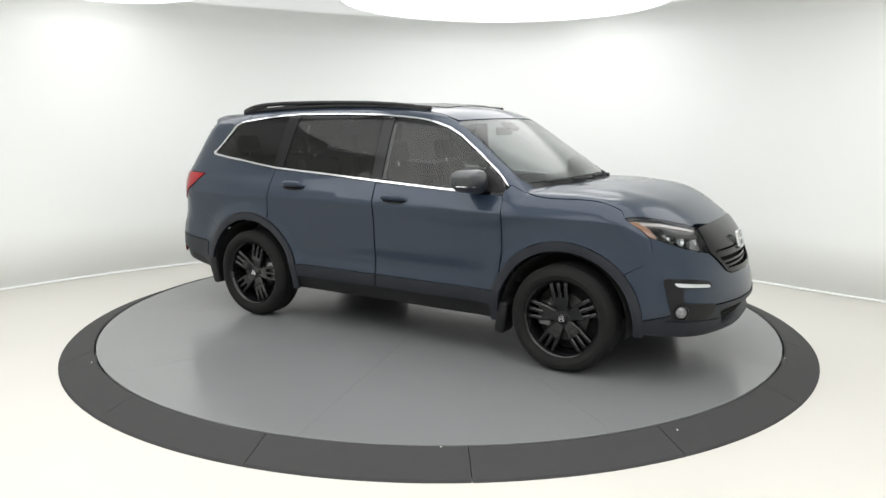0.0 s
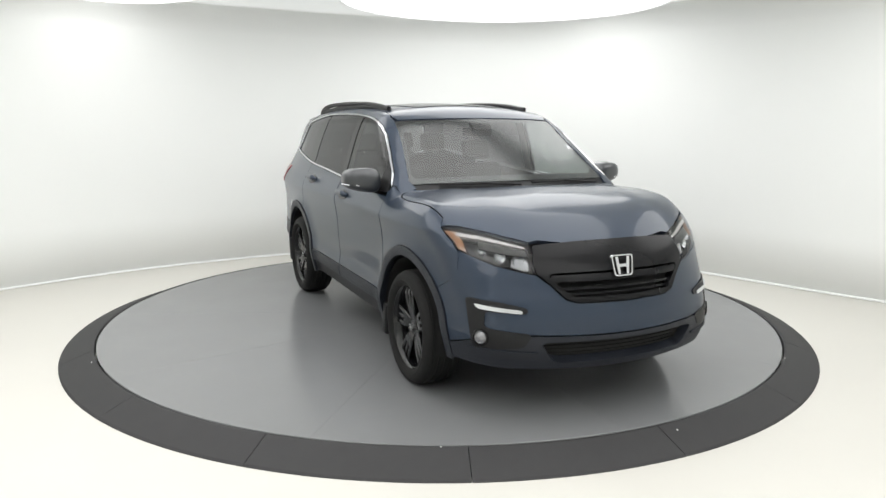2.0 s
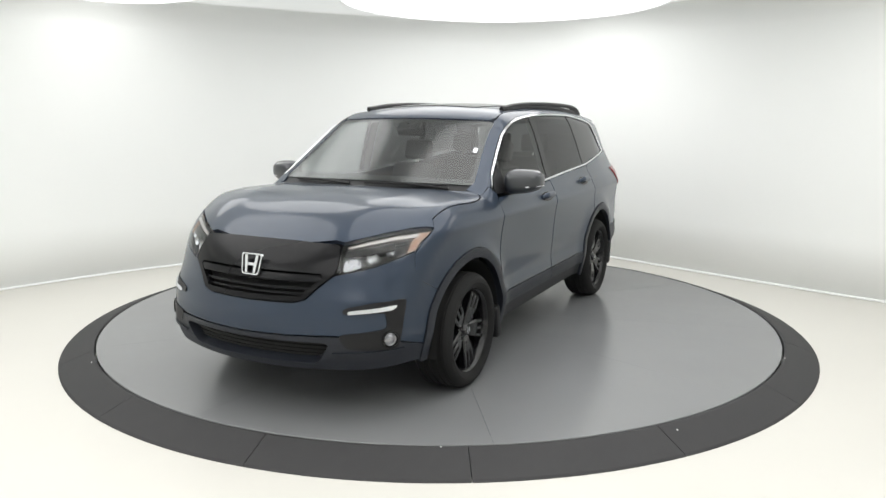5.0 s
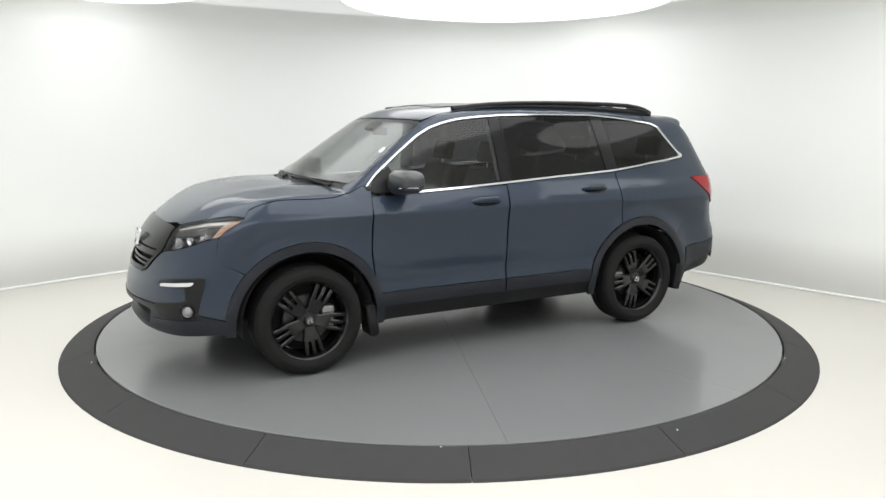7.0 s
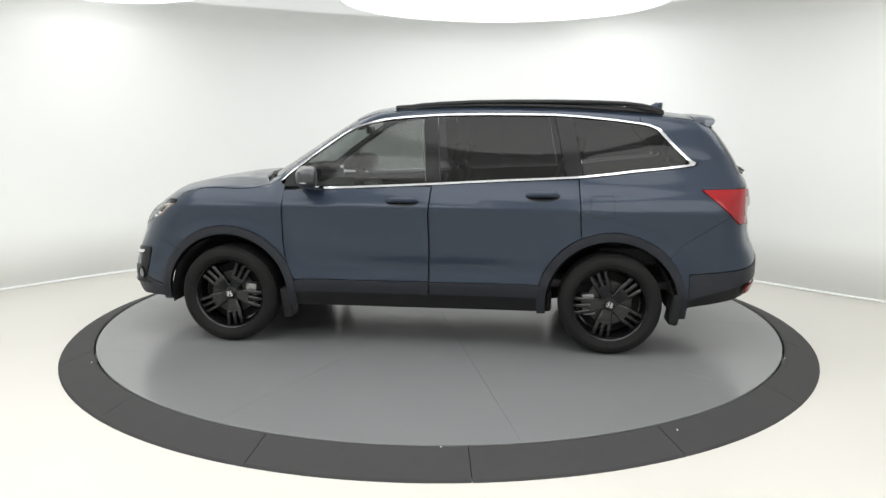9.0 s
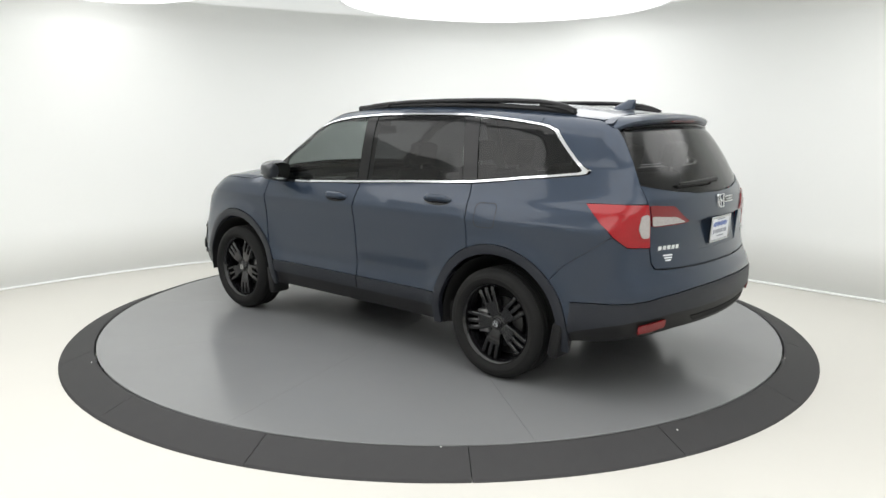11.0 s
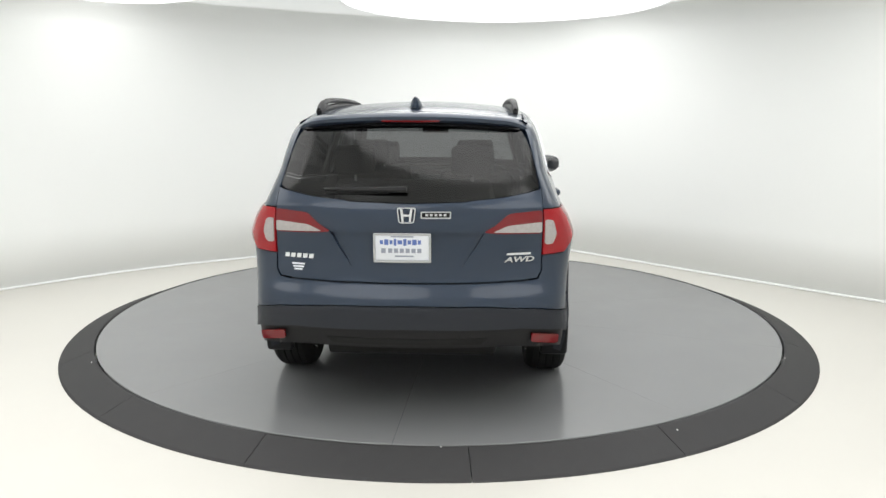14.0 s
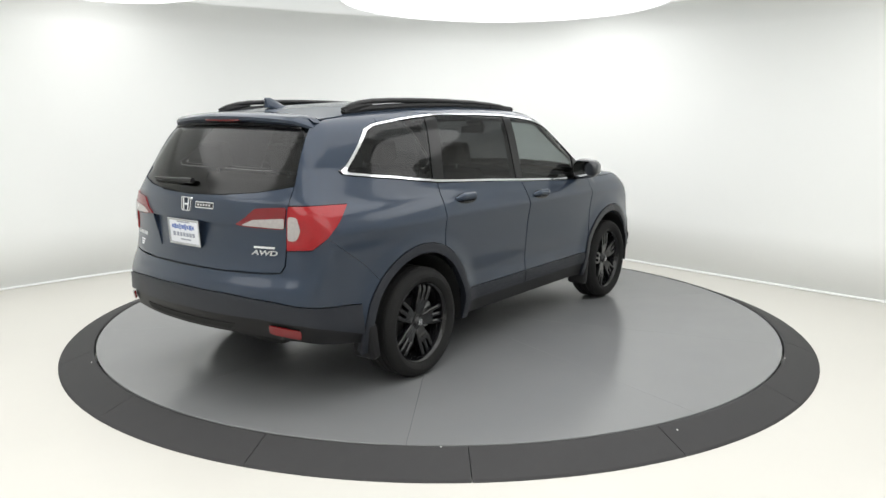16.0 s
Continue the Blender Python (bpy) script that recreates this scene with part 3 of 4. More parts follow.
    # darker plate raised on the valance, standing for a shaded opening
    slot_shade = [rear(0.44, 0.512), rear(-0.44, 0.512), rear(-0.40, 0.478), rear(0.40, 0.478)]
    part("slot_shade", skin("ring", [slot_shade], 0.03, -0.008, 0.006), DARKWELL, val)
    # arch cladding
    for cx, a0, a1 in ((1.41, -6, 188), (-1.41, -8, 190)):
        outer, innr = arc(cx, ARCH - 0.004, a0, a1, 40), arc(cx, 0.465, a1 + 1, a0 - 1, 40)
        both("arch_cladding", "ring", [outer + innr], CLAD, CAR, "dark grey plastic wheel arch trim", 0.022, 0.010, 0.05)
    # sill cladding
    # dark trim along the foot of each door, and the sill under the doors
    for k, (x0, x1) in enumerate(((0.895, -0.100), (-0.111, -0.895))):
        s = [side(x0, 0.4985), side(x1, 0.4985), side(x1 - 0.01 * k, 0.405), side(x0 + 0.015 * (1 - k), 0.405)]
        for door, mir in zip(doors[k], (False, True)):
            part("lower_trim", skin("ring", [s], 0.03, 0.004, 0.03, mir), CLAD, door, "dark plastic trim along the door's foot")
    s = [side(0.925, 0.402), side(-0.935, 0.402), side(-0.95, 0.305), side(0.93, 0.295)]
    both("sill_cladding", "ring", [s], BLACK, CAR, "black plastic sill under the doors", 0.03, -0.012, 0.05)
    return doors


def roof_edge(x):
    """Half-width of the roof panel, and lower down of the windscreen with its frame."""
    return float(np.interp(x, [-2.1, -1.6, 0.2, 0.40, 0.5, 0.66, 0.8, 0.92, 1.0, 1.06], [0.61, 0.64, 0.64, 0.645, 0.658, 0.685, 0.715, 0.745, 0.765, 0.78]))


def rear(y, z):
    """A point on the tail at width y."""
    return (s_at(-2.0, y) if abs(y) <= BY else s_at(float(TAIL(z) + 0.21 * y * y + 0.12 * y**6), y), z)


def nose(y, z):
    """A point on the nose at width y."""
    if y < 0:
        return (-nose(-y, z)[0], z)
    return (s_at(2.0, y) if abs(y) <= BY else s_at(float(NOSE(z) - 0.38 * y * y - 0.1 * abs(y)**6), y), z)


def mirrored(half):
    """A loop over the nose from its left half, which runs from the middle to the middle."""
    return half + [(-s, z) for s, z in reversed(half[1:-1])]


def build_front():
    # painted bumper with holes for the corner bezels
    half = [nose(0.0, 0.668), nose(0.30, 0.672), nose(0.365, 0.69), nose(0.44, 0.77), nose(0.505, 0.825)]
    half += [nose(0.60, 0.845), nose(0.70, 0.872), nose(0.78, 0.908), R(1.945, 0.835, 0.945), R(1.956, 0.835, 0.90), R(1.956, 0.84, 0.80)] + arc(1.41, ARCH, 40.5, 8, 10)
    half += [R(1.93, 0.90, 0.42), R(2.0, 0.86, 0.44), nose(0.76, 0.50), nose(0.55, 0.512), nose(0.3, 0.505), nose(0.0, 0.502)]
    bez = rounded([nose(0.855, 0.70), nose(0.70, 0.685), nose(0.57, 0.655), nose(0.575, 0.622), nose(0.77, 0.632), nose(0.785, 0.545), nose(0.56, 0.516), nose(0.60, 0.44), nose(0.835, 0.425)], 0.02)
    loop = mirrored(half)
    part("front_bumper", skin("ring", [loop], 0.03), PAINT, CAR)
    for sgn, mir in ((1, False), (-1, True)):
        b = part("bumper_bezel", skin("ring", [bez], 0.02, 0.006, 0.02, mir), BLACK, CAR, "black bumper corner bezel")
        strip = rounded([nose(0.815, 0.672), nose(0.60, 0.642), nose(0.60, 0.622), nose(0.80, 0.645)], 0.01, 3)
        part("trim_strip", skin("ring", [strip], 0.02, 0.016, 0.012, mir), CHROME, b, "bright chrome strip")
        v, f = lathe([(0.0001, 0.012), (0.022, 0.010), (0.034, 0.003), (0.040, 0.006), (0.046, 0.002), (0.048, -0.03)], 28)
        fog = part("fog_lamp", (v, [tuple(q) for q in f]), BUCKET, CAR, "round clear fog lamp")
        p = on_ring(np.array([nose(0.800, 0.487)]))[0]
        n = slope(p[None])[0]
        aim = Vector((n[0], sgn * n[1], n[2])).to_track_quat("Z", "Y").to_matrix().to_4x4()
        fog.matrix_basis = Matrix.Translation((p[0] + n[0] * 0.007, sgn * (p[1] + n[1] * 0.007), p[2])) @ aim @ Matrix.Diagonal((0.8, 0.8, 0.8, 1))
        v, f = lathe([(0.046, 0.004), (0.05, 0.012), (0.060, 0.008), (0.062, -0.03)], 28)
        part("bezel_ring", (v, f), GLOSS, fog)
    # dark lower part with the intake
    half = [nose(0.0, 0.494), nose(0.3, 0.497), nose(0.55, 0.504), nose(0.76, 0.492), R(2.0, 0.86, 0.432), R(1.925, 0.90, 0.412), R(1.90, 0.90, 0.33), R(2.02, 0.80, 0.325), nose(0.62, 0.312), nose(0.3, 0.303), nose(0.0, 0.300)]
    hole = rounded([nose(-0.525, 0.470), nose(-0.44, 0.345), nose(0.44, 0.345), nose(0.525, 0.470)], 0.03)
    part("lower_bumper", skin("ring", [mirrored(half), hole], 0.025, 0.004, 0.06), CLAD, CAR, "dark plastic lower front bumper with an intake")
    for mir in (False, True):
        lip = [nose(0.86, 0.428), nose(0.70, 0.424), nose(0.53, 0.415), nose(0.53, 0.404), nose(0.70, 0.410), nose(0.86, 0.414)]
        part("bumper_lip", skin("ring", [lip], 0.02, 0.016, 0.02, mir), CLAD, CAR)
    hole2 = [nose(-0.56, 0.485), nose(-0.48, 0.33), nose(0.48, 0.33), nose(0.56, 0.485)]
    back = part("intake_mesh", skin("ring", [hole2], 0.03, -0.055, 0.0), DARKWELL, CAR, "black intake mesh")
    for z in (0.375, 0.40, 0.425, 0.45):
        bar = [nose(-0.49, z + 0.004), nose(-0.49, z - 0.004), nose(0.49, z - 0.004), nose(0.49, z + 0.004)]
        part("bar", skin("ring", [bar], 0.03, -0.046, 0.006), DARKWELL, back)
    # grille
    half = [nose(0.0, 1.0 - 0.012), nose(0.2, 0.987), nose(0.42, 0.980), nose(0.49, 0.972), nose(0.512, 0.88), nose(0.50, 0.832), nose(0.435, 0.775), nose(0.36, 0.695), nose(0.30, 0.678), nose(0.0, 0.674)]
    outer = mirrored(half)
    ih = [nose(0.0, 0.836), nose(0.3, 0.836), nose(0.43, 0.834), nose(0.44, 0.818), nose(0.40, 0.775), nose(0.335, 0.708), nose(0.0, 0.702)]
    g = part("grille", skin("ring", [outer, mirrored(ih)], 0.022, 0.008, 0.05), GRILLEM, CAR, "satin black front grille with cross bars")
    part("backing", skin("ring", [mirrored(ih)], 0.03, -0.05, 0.0), DARKWELL, g)
    for z, w, hgt, o in ((0.794, 0.43, 0.030, 0.006), (0.748, 0.385, 0.012, -0.010), (0.720, 0.352, 0.010, -0.014)):
        bar = [nose(-w, z + hgt), nose(-w, z - hgt * 0.2), nose(w, z - hgt * 0.2), nose(w, z + hgt)]
        part("grille_bar", skin("ring", [bar], 0.03, o, 0.03), GRILLEM, g)
    e = emblem("emblem", CAR, 0.155, 0.125)
    e.matrix_basis = Matrix.Translation((float(NOSE(0.862)) + 0.005, 0, 0.862)) @ Euler((radians(90), 0, radians(90))).to_matrix().to_4x4() @ pose(0, 0, 0, -14)
    # headlamps
    lamp = LAMP_TOP + [nose(0.508, 0.93), nose(0.515, 0.88), nose(0.508, 0.834), nose(0.60, 0.852), nose(0.70, 0.880), nose(0.78, 0.916), R(1.938, 0.835, 0.945), R(1.895, 0.845, 0.992)]
    drl = [R(1.87, 0.82, 1.044), nose(0.74, 1.030), nose(0.62, 1.000), nose(0.53, 0.976), nose(0.53, 0.966), nose(0.62, 0.985), nose(0.74, 1.013), R(1.89, 0.83, 1.024)]
    amber = [R(1.818, 0.87, 1.048), R(1.875, 0.83, 1.046), R(1.945, 0.82, 1.0), R(1.985, 0.81, 0.942), R(1.94, 0.835, 0.953), R(1.90, 0.845, 0.995)]
    dark = [nose(0.75, 1.005), nose(0.62, 0.978), nose(0.53, 0.960), nose(0.525, 0.925), nose(0.62, 0.935), nose(0.76, 0.965)]
    for sgn, mir in ((1, False), (-1, True)):
        h = part("headlight", skin("ring", [lamp], 0.02, -0.055, 0.0, mir), GLOSS, CAR, "clear swept-back headlamp with an amber corner")
        part("lens", skin("ring", [lamp], 0.025, 0.002, 0.0, mir), LENS, h)
        part("daylight_strip", skin("ring", [drl], 0.02, -0.010, 0.02, mir), LENSWHITE, h, "frosted white daylight strip")
        part("indicator", skin("ring", [amber], 0.02, -0.012, 0.02, mir), AMBER, h, "amber indicator")
        part("brow", skin("ring", [dark], 0.02, -0.014, 0.02, mir), BLACK, h)
        buck = rounded([nose(0.53, 0.918), nose(0.61, 0.926), nose(0.625, 0.872), nose(0.535, 0.850)], 0.015)
        part("reflector", skin("ring", [buck], 0.015, -0.035, 0.02, mir), BUCKET, h)
        for y, z, r in ((0.575, 0.893, 0.034), (0.665, 0.910, 0.032), (0.745, 0.937, 0.026)):
            v, f = lathe([(0.0001, -0.012), (r * 0.45, -0.010), (r * 0.5, 0.0), (r * 0.75, 0.006), (r, 0.014), (r * 1.04, 0.010), (r * 1.02, -0.03)], 24)
            o = part("projector", (v, f), SILVERLAMP, h)
            p = on_ring(np.array([nose(y, z)]))[0]
            o.matrix_basis = Matrix.Translation((p[0] - 0.045, sgn * (p[1] - 0.012), p[2])) @ Euler((0, radians(80), sgn * radians(22))).to_matrix().to_4x4()


def emblem(name, parent, w, hgt):
    """A chrome badge: a rounded frame with two uprights and a cross bar."""
    bm = bmesh.new()
    out = rounded([(-w * 0.5, hgt * 0.5), (-w * 0.40, -hgt * 0.5), (w * 0.40, -hgt * 0.5), (w * 0.5, hgt * 0.5)], w * 0.14)
    inn = [(x * 0.86, y * 0.86) for x, y in out]
    n = len(out)
    a = [bm.verts.new((x, y, 0)) for x, y in out]
    b = [bm.verts.new((x * 0.97, y * 0.97, 0.012)) for x, y in out]
    c = [bm.verts.new((x, y, 0.012)) for x, y in inn]
    d = [bm.verts.new((x, y, 0.0)) for x, y in inn]
    for p, q in ((a, b), (b, c), (c, d)):
        for i in range(n):
            bm.faces.new((p[i], p[(i + 1) % n], q[(i + 1) % n], q[i]))
    for sx in (-1, 1):
        k = [(0.20, 0.40), (0.32, 0.40), (0.24, -0.40), (0.135, -0.40), (0.15, 0.0)]
        lo = [bm.verts.new((sx * w * x, hgt * y, 0.0)) for x, y in k]
        hi = [bm.verts.new((sx * w * x * 0.98, hgt * y, 0.013)) for x, y in k]
        bm.faces.new(hi)
        for i in range(5):
            bm.faces.new((lo[i], lo[(i + 1) % 5], hi[(i + 1) % 5], hi[i]))
    k = [(-0.17, 0.06), (0.17, 0.06), (0.15, -0.07), (-0.15, -0.07)]
    lo = [bm.verts.new((w * x, hgt * y, 0.0)) for x, y in k]
    hi = [bm.verts.new((w * x, hgt * y, 0.011)) for x, y in k]
    bm.faces.new(hi)
    for i in range(4):
        bm.faces.new((lo[i], lo[(i + 1) % 4], hi[(i + 1) % 4], hi[i]))
    bmesh.ops.recalc_face_normals(bm, faces=bm.faces)
    return part(name, bm, CHROME, parent, "chrome badge", smooth=False)


def build_glass():
    # windscreen
    base = [(1.212 - 0.17 * (y / 0.8) ** 2, y) for y in np.linspace(-0.765, 0.765, 21)]
    up_l = [(x, roof_edge(x) + 0.014) for x in (1.0, 0.90, 0.80, 0.66, 0.54, 0.47)]
    head = [(0.562 - 0.165 * (y / 0.8) ** 2, y) for y in np.linspace(0.62, -0.62, 17)]
    loop = [tuple(map(float, p)) for p in base] + up_l + [tuple(map(float, p)) for p in head] + [(x, -y) for x, y in reversed(up_l)]
    inner = []
    c = np.array([0.80, 0.0])
    for p in loop:
        q = np.array(p) - c
        inner.append(tuple(c + q * [0.86, 0.945]))
    w = part("windshield", skin("top", [loop], 0.045, -0.004, 0.004), WS_GLASS, CAR, "clear windscreen")
    part("black_border", skin("top", [loop, inner], 0.035, -0.009, 0.0), GLOSS, w)
    part("inspection_tag", skin("top", [rounded([(0.745, 0.640), (0.790, 0.645), (0.790, 0.676), (0.745, 0.671)], 0.006)], 0.02, -0.002, 0.0), PLATEW, w, "small white windscreen tag")
    # side windows
    fw = [side(x, float(BELT(x)) + 0.010) for x in (-0.075, 0.1, 0.3, 0.5, 0.72, 0.93)] + [side(x, float(CANT(x)) - 0.008) for x in (0.965, 0.93, 0.80, 0.66, 0.55, 0.45, 0.35, 0.24, 0.12, 0.0)] + [side(-0.045, 1.675)]
    rw = [side(x, float(BELT(x)) + 0.010) for x in (-1.075, -0.9, -0.6, -0.4, -0.185)] + [side(-0.155, 1.69)] + [side(x, float(CANT(x)) - 0.008) for x in (-0.2, -0.4, -0.6, -0.8, -0.99)]
    qw = [side(x, float(BELT(x)) + 0.012) for x in (-1.93, -1.75, -1.6, -1.4, -1.205)] + [side(-1.125, 1.682)] + [side(x, float(CANT(x)) - 0.008) for x in (-1.2, -1.4, -1.6, -1.66)] + [side(-1.715, 1.602), side(-1.825, 1.492), side(-1.93, 1.398)]
    for name, lp, m, lab in (("front_side_window", fw, F_GLASS, "lightly tinted side window"), ("rear_side_window", rw, T_GLASS, "dark privacy side window"), ("quarter_window", qw, T_GLASS, "dark privacy quarter window")):
        both(name, "ring", [lp], m, CAR, lab, 0.05, -0.006, 0.003)
    # gloss black pillars between the windows
    bp = [side(-0.178, 1.222), side(-0.148, 1.69), side(-0.05, 1.675), side(-0.082, 1.220)]
    cp = [side(-1.198, 1.285), side(-1.118, 1.682), side(-0.995, 1.69), side(-1.082, 1.272)]
    both("door_pillar", "ring", [bp], GLOSS, CAR, "gloss black door pillar", 0.04, -0.003, 0.01)
    both("door_pillar", "ring", [cp], GLOSS, CAR, "gloss black door pillar", 0.04, -0.003, 0.01)
    sail = [side(0.965, 1.195), side(0.93, 1.183), side(0.74, 1.183), side(0.80, 1.355), side(0.93, 1.262)]
    both("mirror_sail", "ring", [sail], BLACK, CAR, "black mirror mounting", 0.03, 0.001, 0.01)
    # bright frame round the windows
    out_t = [(x, float(CANT(x)) + 0.005) for x in (0.99, 0.93, 0.86, 0.80, 0.73, 0.66, 0.55, 0.45, 0.34, 0.24, 0.13, 0.03, -0.18, -0.5, -0.8, -1.0, -1.2, -1.4, -1.6, -1.66)]
    in_t = [(x, float(CANT(x)) - 0.006) for x in (0.965, 0.918, 0.85, 0.79, 0.72, 0.65, 0.54, 0.44, 0.33, 0.235, 0.13, 0.03, -0.18, -0.5, -0.8, -1.0, -1.2, -1.4, -1.6, -1.65)]
    out_d = [(-1.735, 1.610), (-1.84, 1.50), (-1.95, 1.403), (-2.0, 1.374), (-1.985, 1.354)]
    in_d = [(-1.712, 1.602), (-1.82, 1.492), (-1.922, 1.402), (-1.953, 1.374), (-1.945, 1.366)]
    out_b = [(x, float(BELT(x)) - 0.006) for x in (-1.93, -1.75, -1.6, -1.4, -1.16, -0.9, -0.59, -0.3, -0.12, 0.23, 0.45, 0.72)]
    in_b = [(x, float(BELT(x)) + 0.008) for x in (-1.93, -1.75, -1.6, -1.4, -1.16, -0.9, -0.59, -0.3, -0.12, 0.23, 0.45, 0.72)]
    loop = [side(*p) for p in out_t + out_d + out_b] + [side(*p) for p in reversed(in_t + in_d + in_b)]
    both("window_trim", "ring", [loop], CHROME, CAR, "bright chrome window surround", 0.02, 0.004, 0.012)
    # tailgate glass
    half = [rear(0.0, 1.236), rear(0.3, 1.244), rear(0.5, 1.264), rear(0.66, 1.291), rear(0.716, 1.312), rear(0.70, 1.42), rear(0.655, 1.56), rear(0.62, 1.625), rear(0.3, 1.65), rear(0.0, 1.655)]
    full = half + [(ROUND - s, z) for s, z in reversed(half[1:-1])]
    part("rear_window", skin("ring", [full], 0.045, -0.004, 0.004), R_GLASS, CAR, "dark tinted tailgate glass")


def build_rear_lamps():
    outer = [R(-2.048, 0.90, 1.186), R(-2.16, 0.885, 1.190), R(-2.27, 0.83, 1.192), rear(0.7315, 1.193), rear(0.7315, 1.10), rear(0.7315, 0.950), R(-2.26, 0.84, 0.956), R(-2.195, 0.885, 1.015), R(-2.13, 0.90, 1.083)]
    white = rounded([rear(0.738, 1.140), R(-2.315, 0.78, 1.135), R(-2.30, 0.795, 1.06), R(-2.32, 0.78, 1.005), rear(0.738, 1.005)], 0.015)
    strip = rounded([rear(0.722, 1.190), rear(0.54, 1.176), rear(0.47, 1.115), rear(0.405, 1.080), rear(0.50, 1.070), rear(0.720, 1.066)], 0.012, 3)
    clear = rounded([rear(0.719, 1.128), rear(0.535, 1.114), rear(0.455, 1.080), rear(0.719, 1.072)], 0.008, 3)
    refl = rounded([R(-2.31, 0.80, 0.505), R(-2.41, 0.66, 0.535), R(-2.41, 0.66, 0.485), R(-2.31, 0.80, 0.455)], 0.008, 3)
    for mir in (False, True):
        t = part("tail_light", skin("ring", [outer], 0.02, 0.008, 0.03, mir), LENSRED, CAR, "red wrap-round tail lamp with a clear panel")
        part("clear_panel", skin("ring", [white], 0.02, 0.013, 0.008, mir), LENSWHITE, t)
        s = part("gate_light", skin("ring", [strip], 0.02, 0.010, 0.02, mir), REDDARK, CAR, "deep red tailgate lamp bar with a clear strip")
        part("reverse_strip", skin("ring", [clear], 0.02, 0.015, 0.008, mir), LENSWHITE, s)
        part("rear_reflector", skin("ring", [refl], 0.02, 0.008, 0.01, mir), REDDARK, CAR, "red bumper reflector")


LAMP_TOP = [R(1.795, 0.87, 1.060), R(1.86, 0.82, 1.066), nose(0.74, 1.050), nose(0.62, 1.020), nose(0.50, 0.990)]
EDGE = smooth_shoulder([1.0, 1.06, 1.12, 1.2, 1.3, 1.4, 1.5, 1.6, 1.68, 1.74, 1.79])
DOORS = build_panels()
build_front()
build_glass()
build_rear_lamps()


# ---- wheels ----
DISC = mat("dark_brake_disc_steel", (0.07, 0.07, 0.07), 0.4, metal=0.9, rough_vary=0.08, vary_scale=40)
BRAKE = mat("dull_brake_steel", (0.30, 0.30, 0.30), 0.38, metal=0.9, rough_vary=0.08, vary_scale=40)


def build_wheel(sgn, x):
    """One black alloy wheel; its own z axis points outboard."""
    w = None
    barrel = [(0.268, 0.100), (0.262, 0.106), (0.254, 0.100), (0.246, 0.085), (0.236, 0.03), (0.230, -0.10), (0.245, -0.115), (0.25, -0.12)]
    v, f = lathe(barrel, 56)
    w = part("wheel", (v, f), ALLOY, CAR, "black twin-fork alloy wheel")
    prof = [(0.250, -0.118), (0.262, -0.126), (0.30, -0.131), (0.332, -0.124), (0.350, -0.108), (0.3585, -0.088), (0.361, -0.085)]
    for a in (-0.066, -0.022, 0.022, 0.066):
        prof += [(0.3645, a - 0.019), (0.3650, a + 0.013), (0.3585, a + 0.015), (0.3585, a + 0.018)]
    prof += [(0.361, 0.088), (0.352, 0.106), (0.334, 0.122), (0.318, 0.128), (0.310, 0.1275), (0.306, 0.130), (0.290, 0.126), (0.272, 0.114), (0.264, 0.100)]
    v, f = lathe(prof, 72)
    part("tyre", (v, f), TYRE, w, "black road tyre")
    # five broad spokes, each cut by two slots into three prongs
    for i in range(5):
        a0 = 2 * math.pi * i / 5 + math.radians(90)
        out, across = Vector((math.cos(a0), math.sin(a0), 0)), Vector((-math.sin(a0), math.cos(a0), 0))
        bm = bmesh.new()
        deep, edge = Vector((0, 0, 0.05)), Vector((0, 0, 0.006))

        def strand(stations):
            """A bar of ridged section along stations of (radius, offset across, width, height)."""
            last = None
            for r, off, wd, zz in stations:
                c = out * r + across * off + Vector((0, 0, zz))
                ring = [bm.verts.new(c - across * wd / 2 - deep), bm.verts.new(c - across * wd / 2 - edge), bm.verts.new(c - across * (wd / 2 - 0.007)),
                        bm.verts.new(c + across * (wd / 2 - 0.007)), bm.verts.new(c + across * wd / 2 - edge), bm.verts.new(c + across * wd / 2 - deep)]
                if last:
                    for q in range(5):
                        bm.faces.new((last[q], ring[q], ring[q + 1], last[q + 1]))
                last = ring
            bm.faces.new(last)
        strand([(0.045, 0, 0.068, 0.064), (0.085, 0, 0.088, 0.074), (0.125, 0, 0.110, 0.080), (0.143, 0, 0.116, 0.081)])
        for sd in (-1, 0, 1):
            strand([(0.138, sd * 0.043, 0.029, 0.0825), (0.180, sd * 0.046, 0.028, 0.086), (0.225, sd * 0.051, 0.028, 0.088), (0.249, sd * 0.054, 0.029, 0.078)])
        bmesh.ops.recalc_face_normals(bm, faces=bm.faces)
        part("spoke", bm, ALLOY, w)
    v, f = lathe([(0.0001, 0.078), (0.028, 0.077), (0.033, 0.073), (0.036, 0.066), (0.075, 0.062), (0.082, 0.05), (0.084, 0.0)], 36)
    part("hub", (v, f), ALLOY, w)
    e = emblem("cap_badge", w, 0.046, 0.038)
    e.matrix_basis = pose(0, 0, 0.0775, 0, 0, 0 if sgn > 0 else 180)
    for i in range(5):
        a = 2 * math.pi * (i + 0.5) / 5 + math.radians(90)
        v, f = lathe([(0.0001, 0.016), (0.007, 0.015), (0.010, 0.010), (0.0105, 0.0)], 8)
        part("wheel_nut", (v, f), ALLOY, w).matrix_basis = pose(0.057 * math.cos(a), 0.057 * math.sin(a), 0.052)
    v, f = lathe([(0.075, 0.012), (0.160, 0.012), (0.163, 0.009), (0.163, -0.012), (0.075, -0.012)], 40)
    part("brake_disc", (v, f), DISC, w, "dark steel brake disc")
    bm = box((0.09, 0.16, 0.07), (0.145, 0.0, 0.0), 0.018)
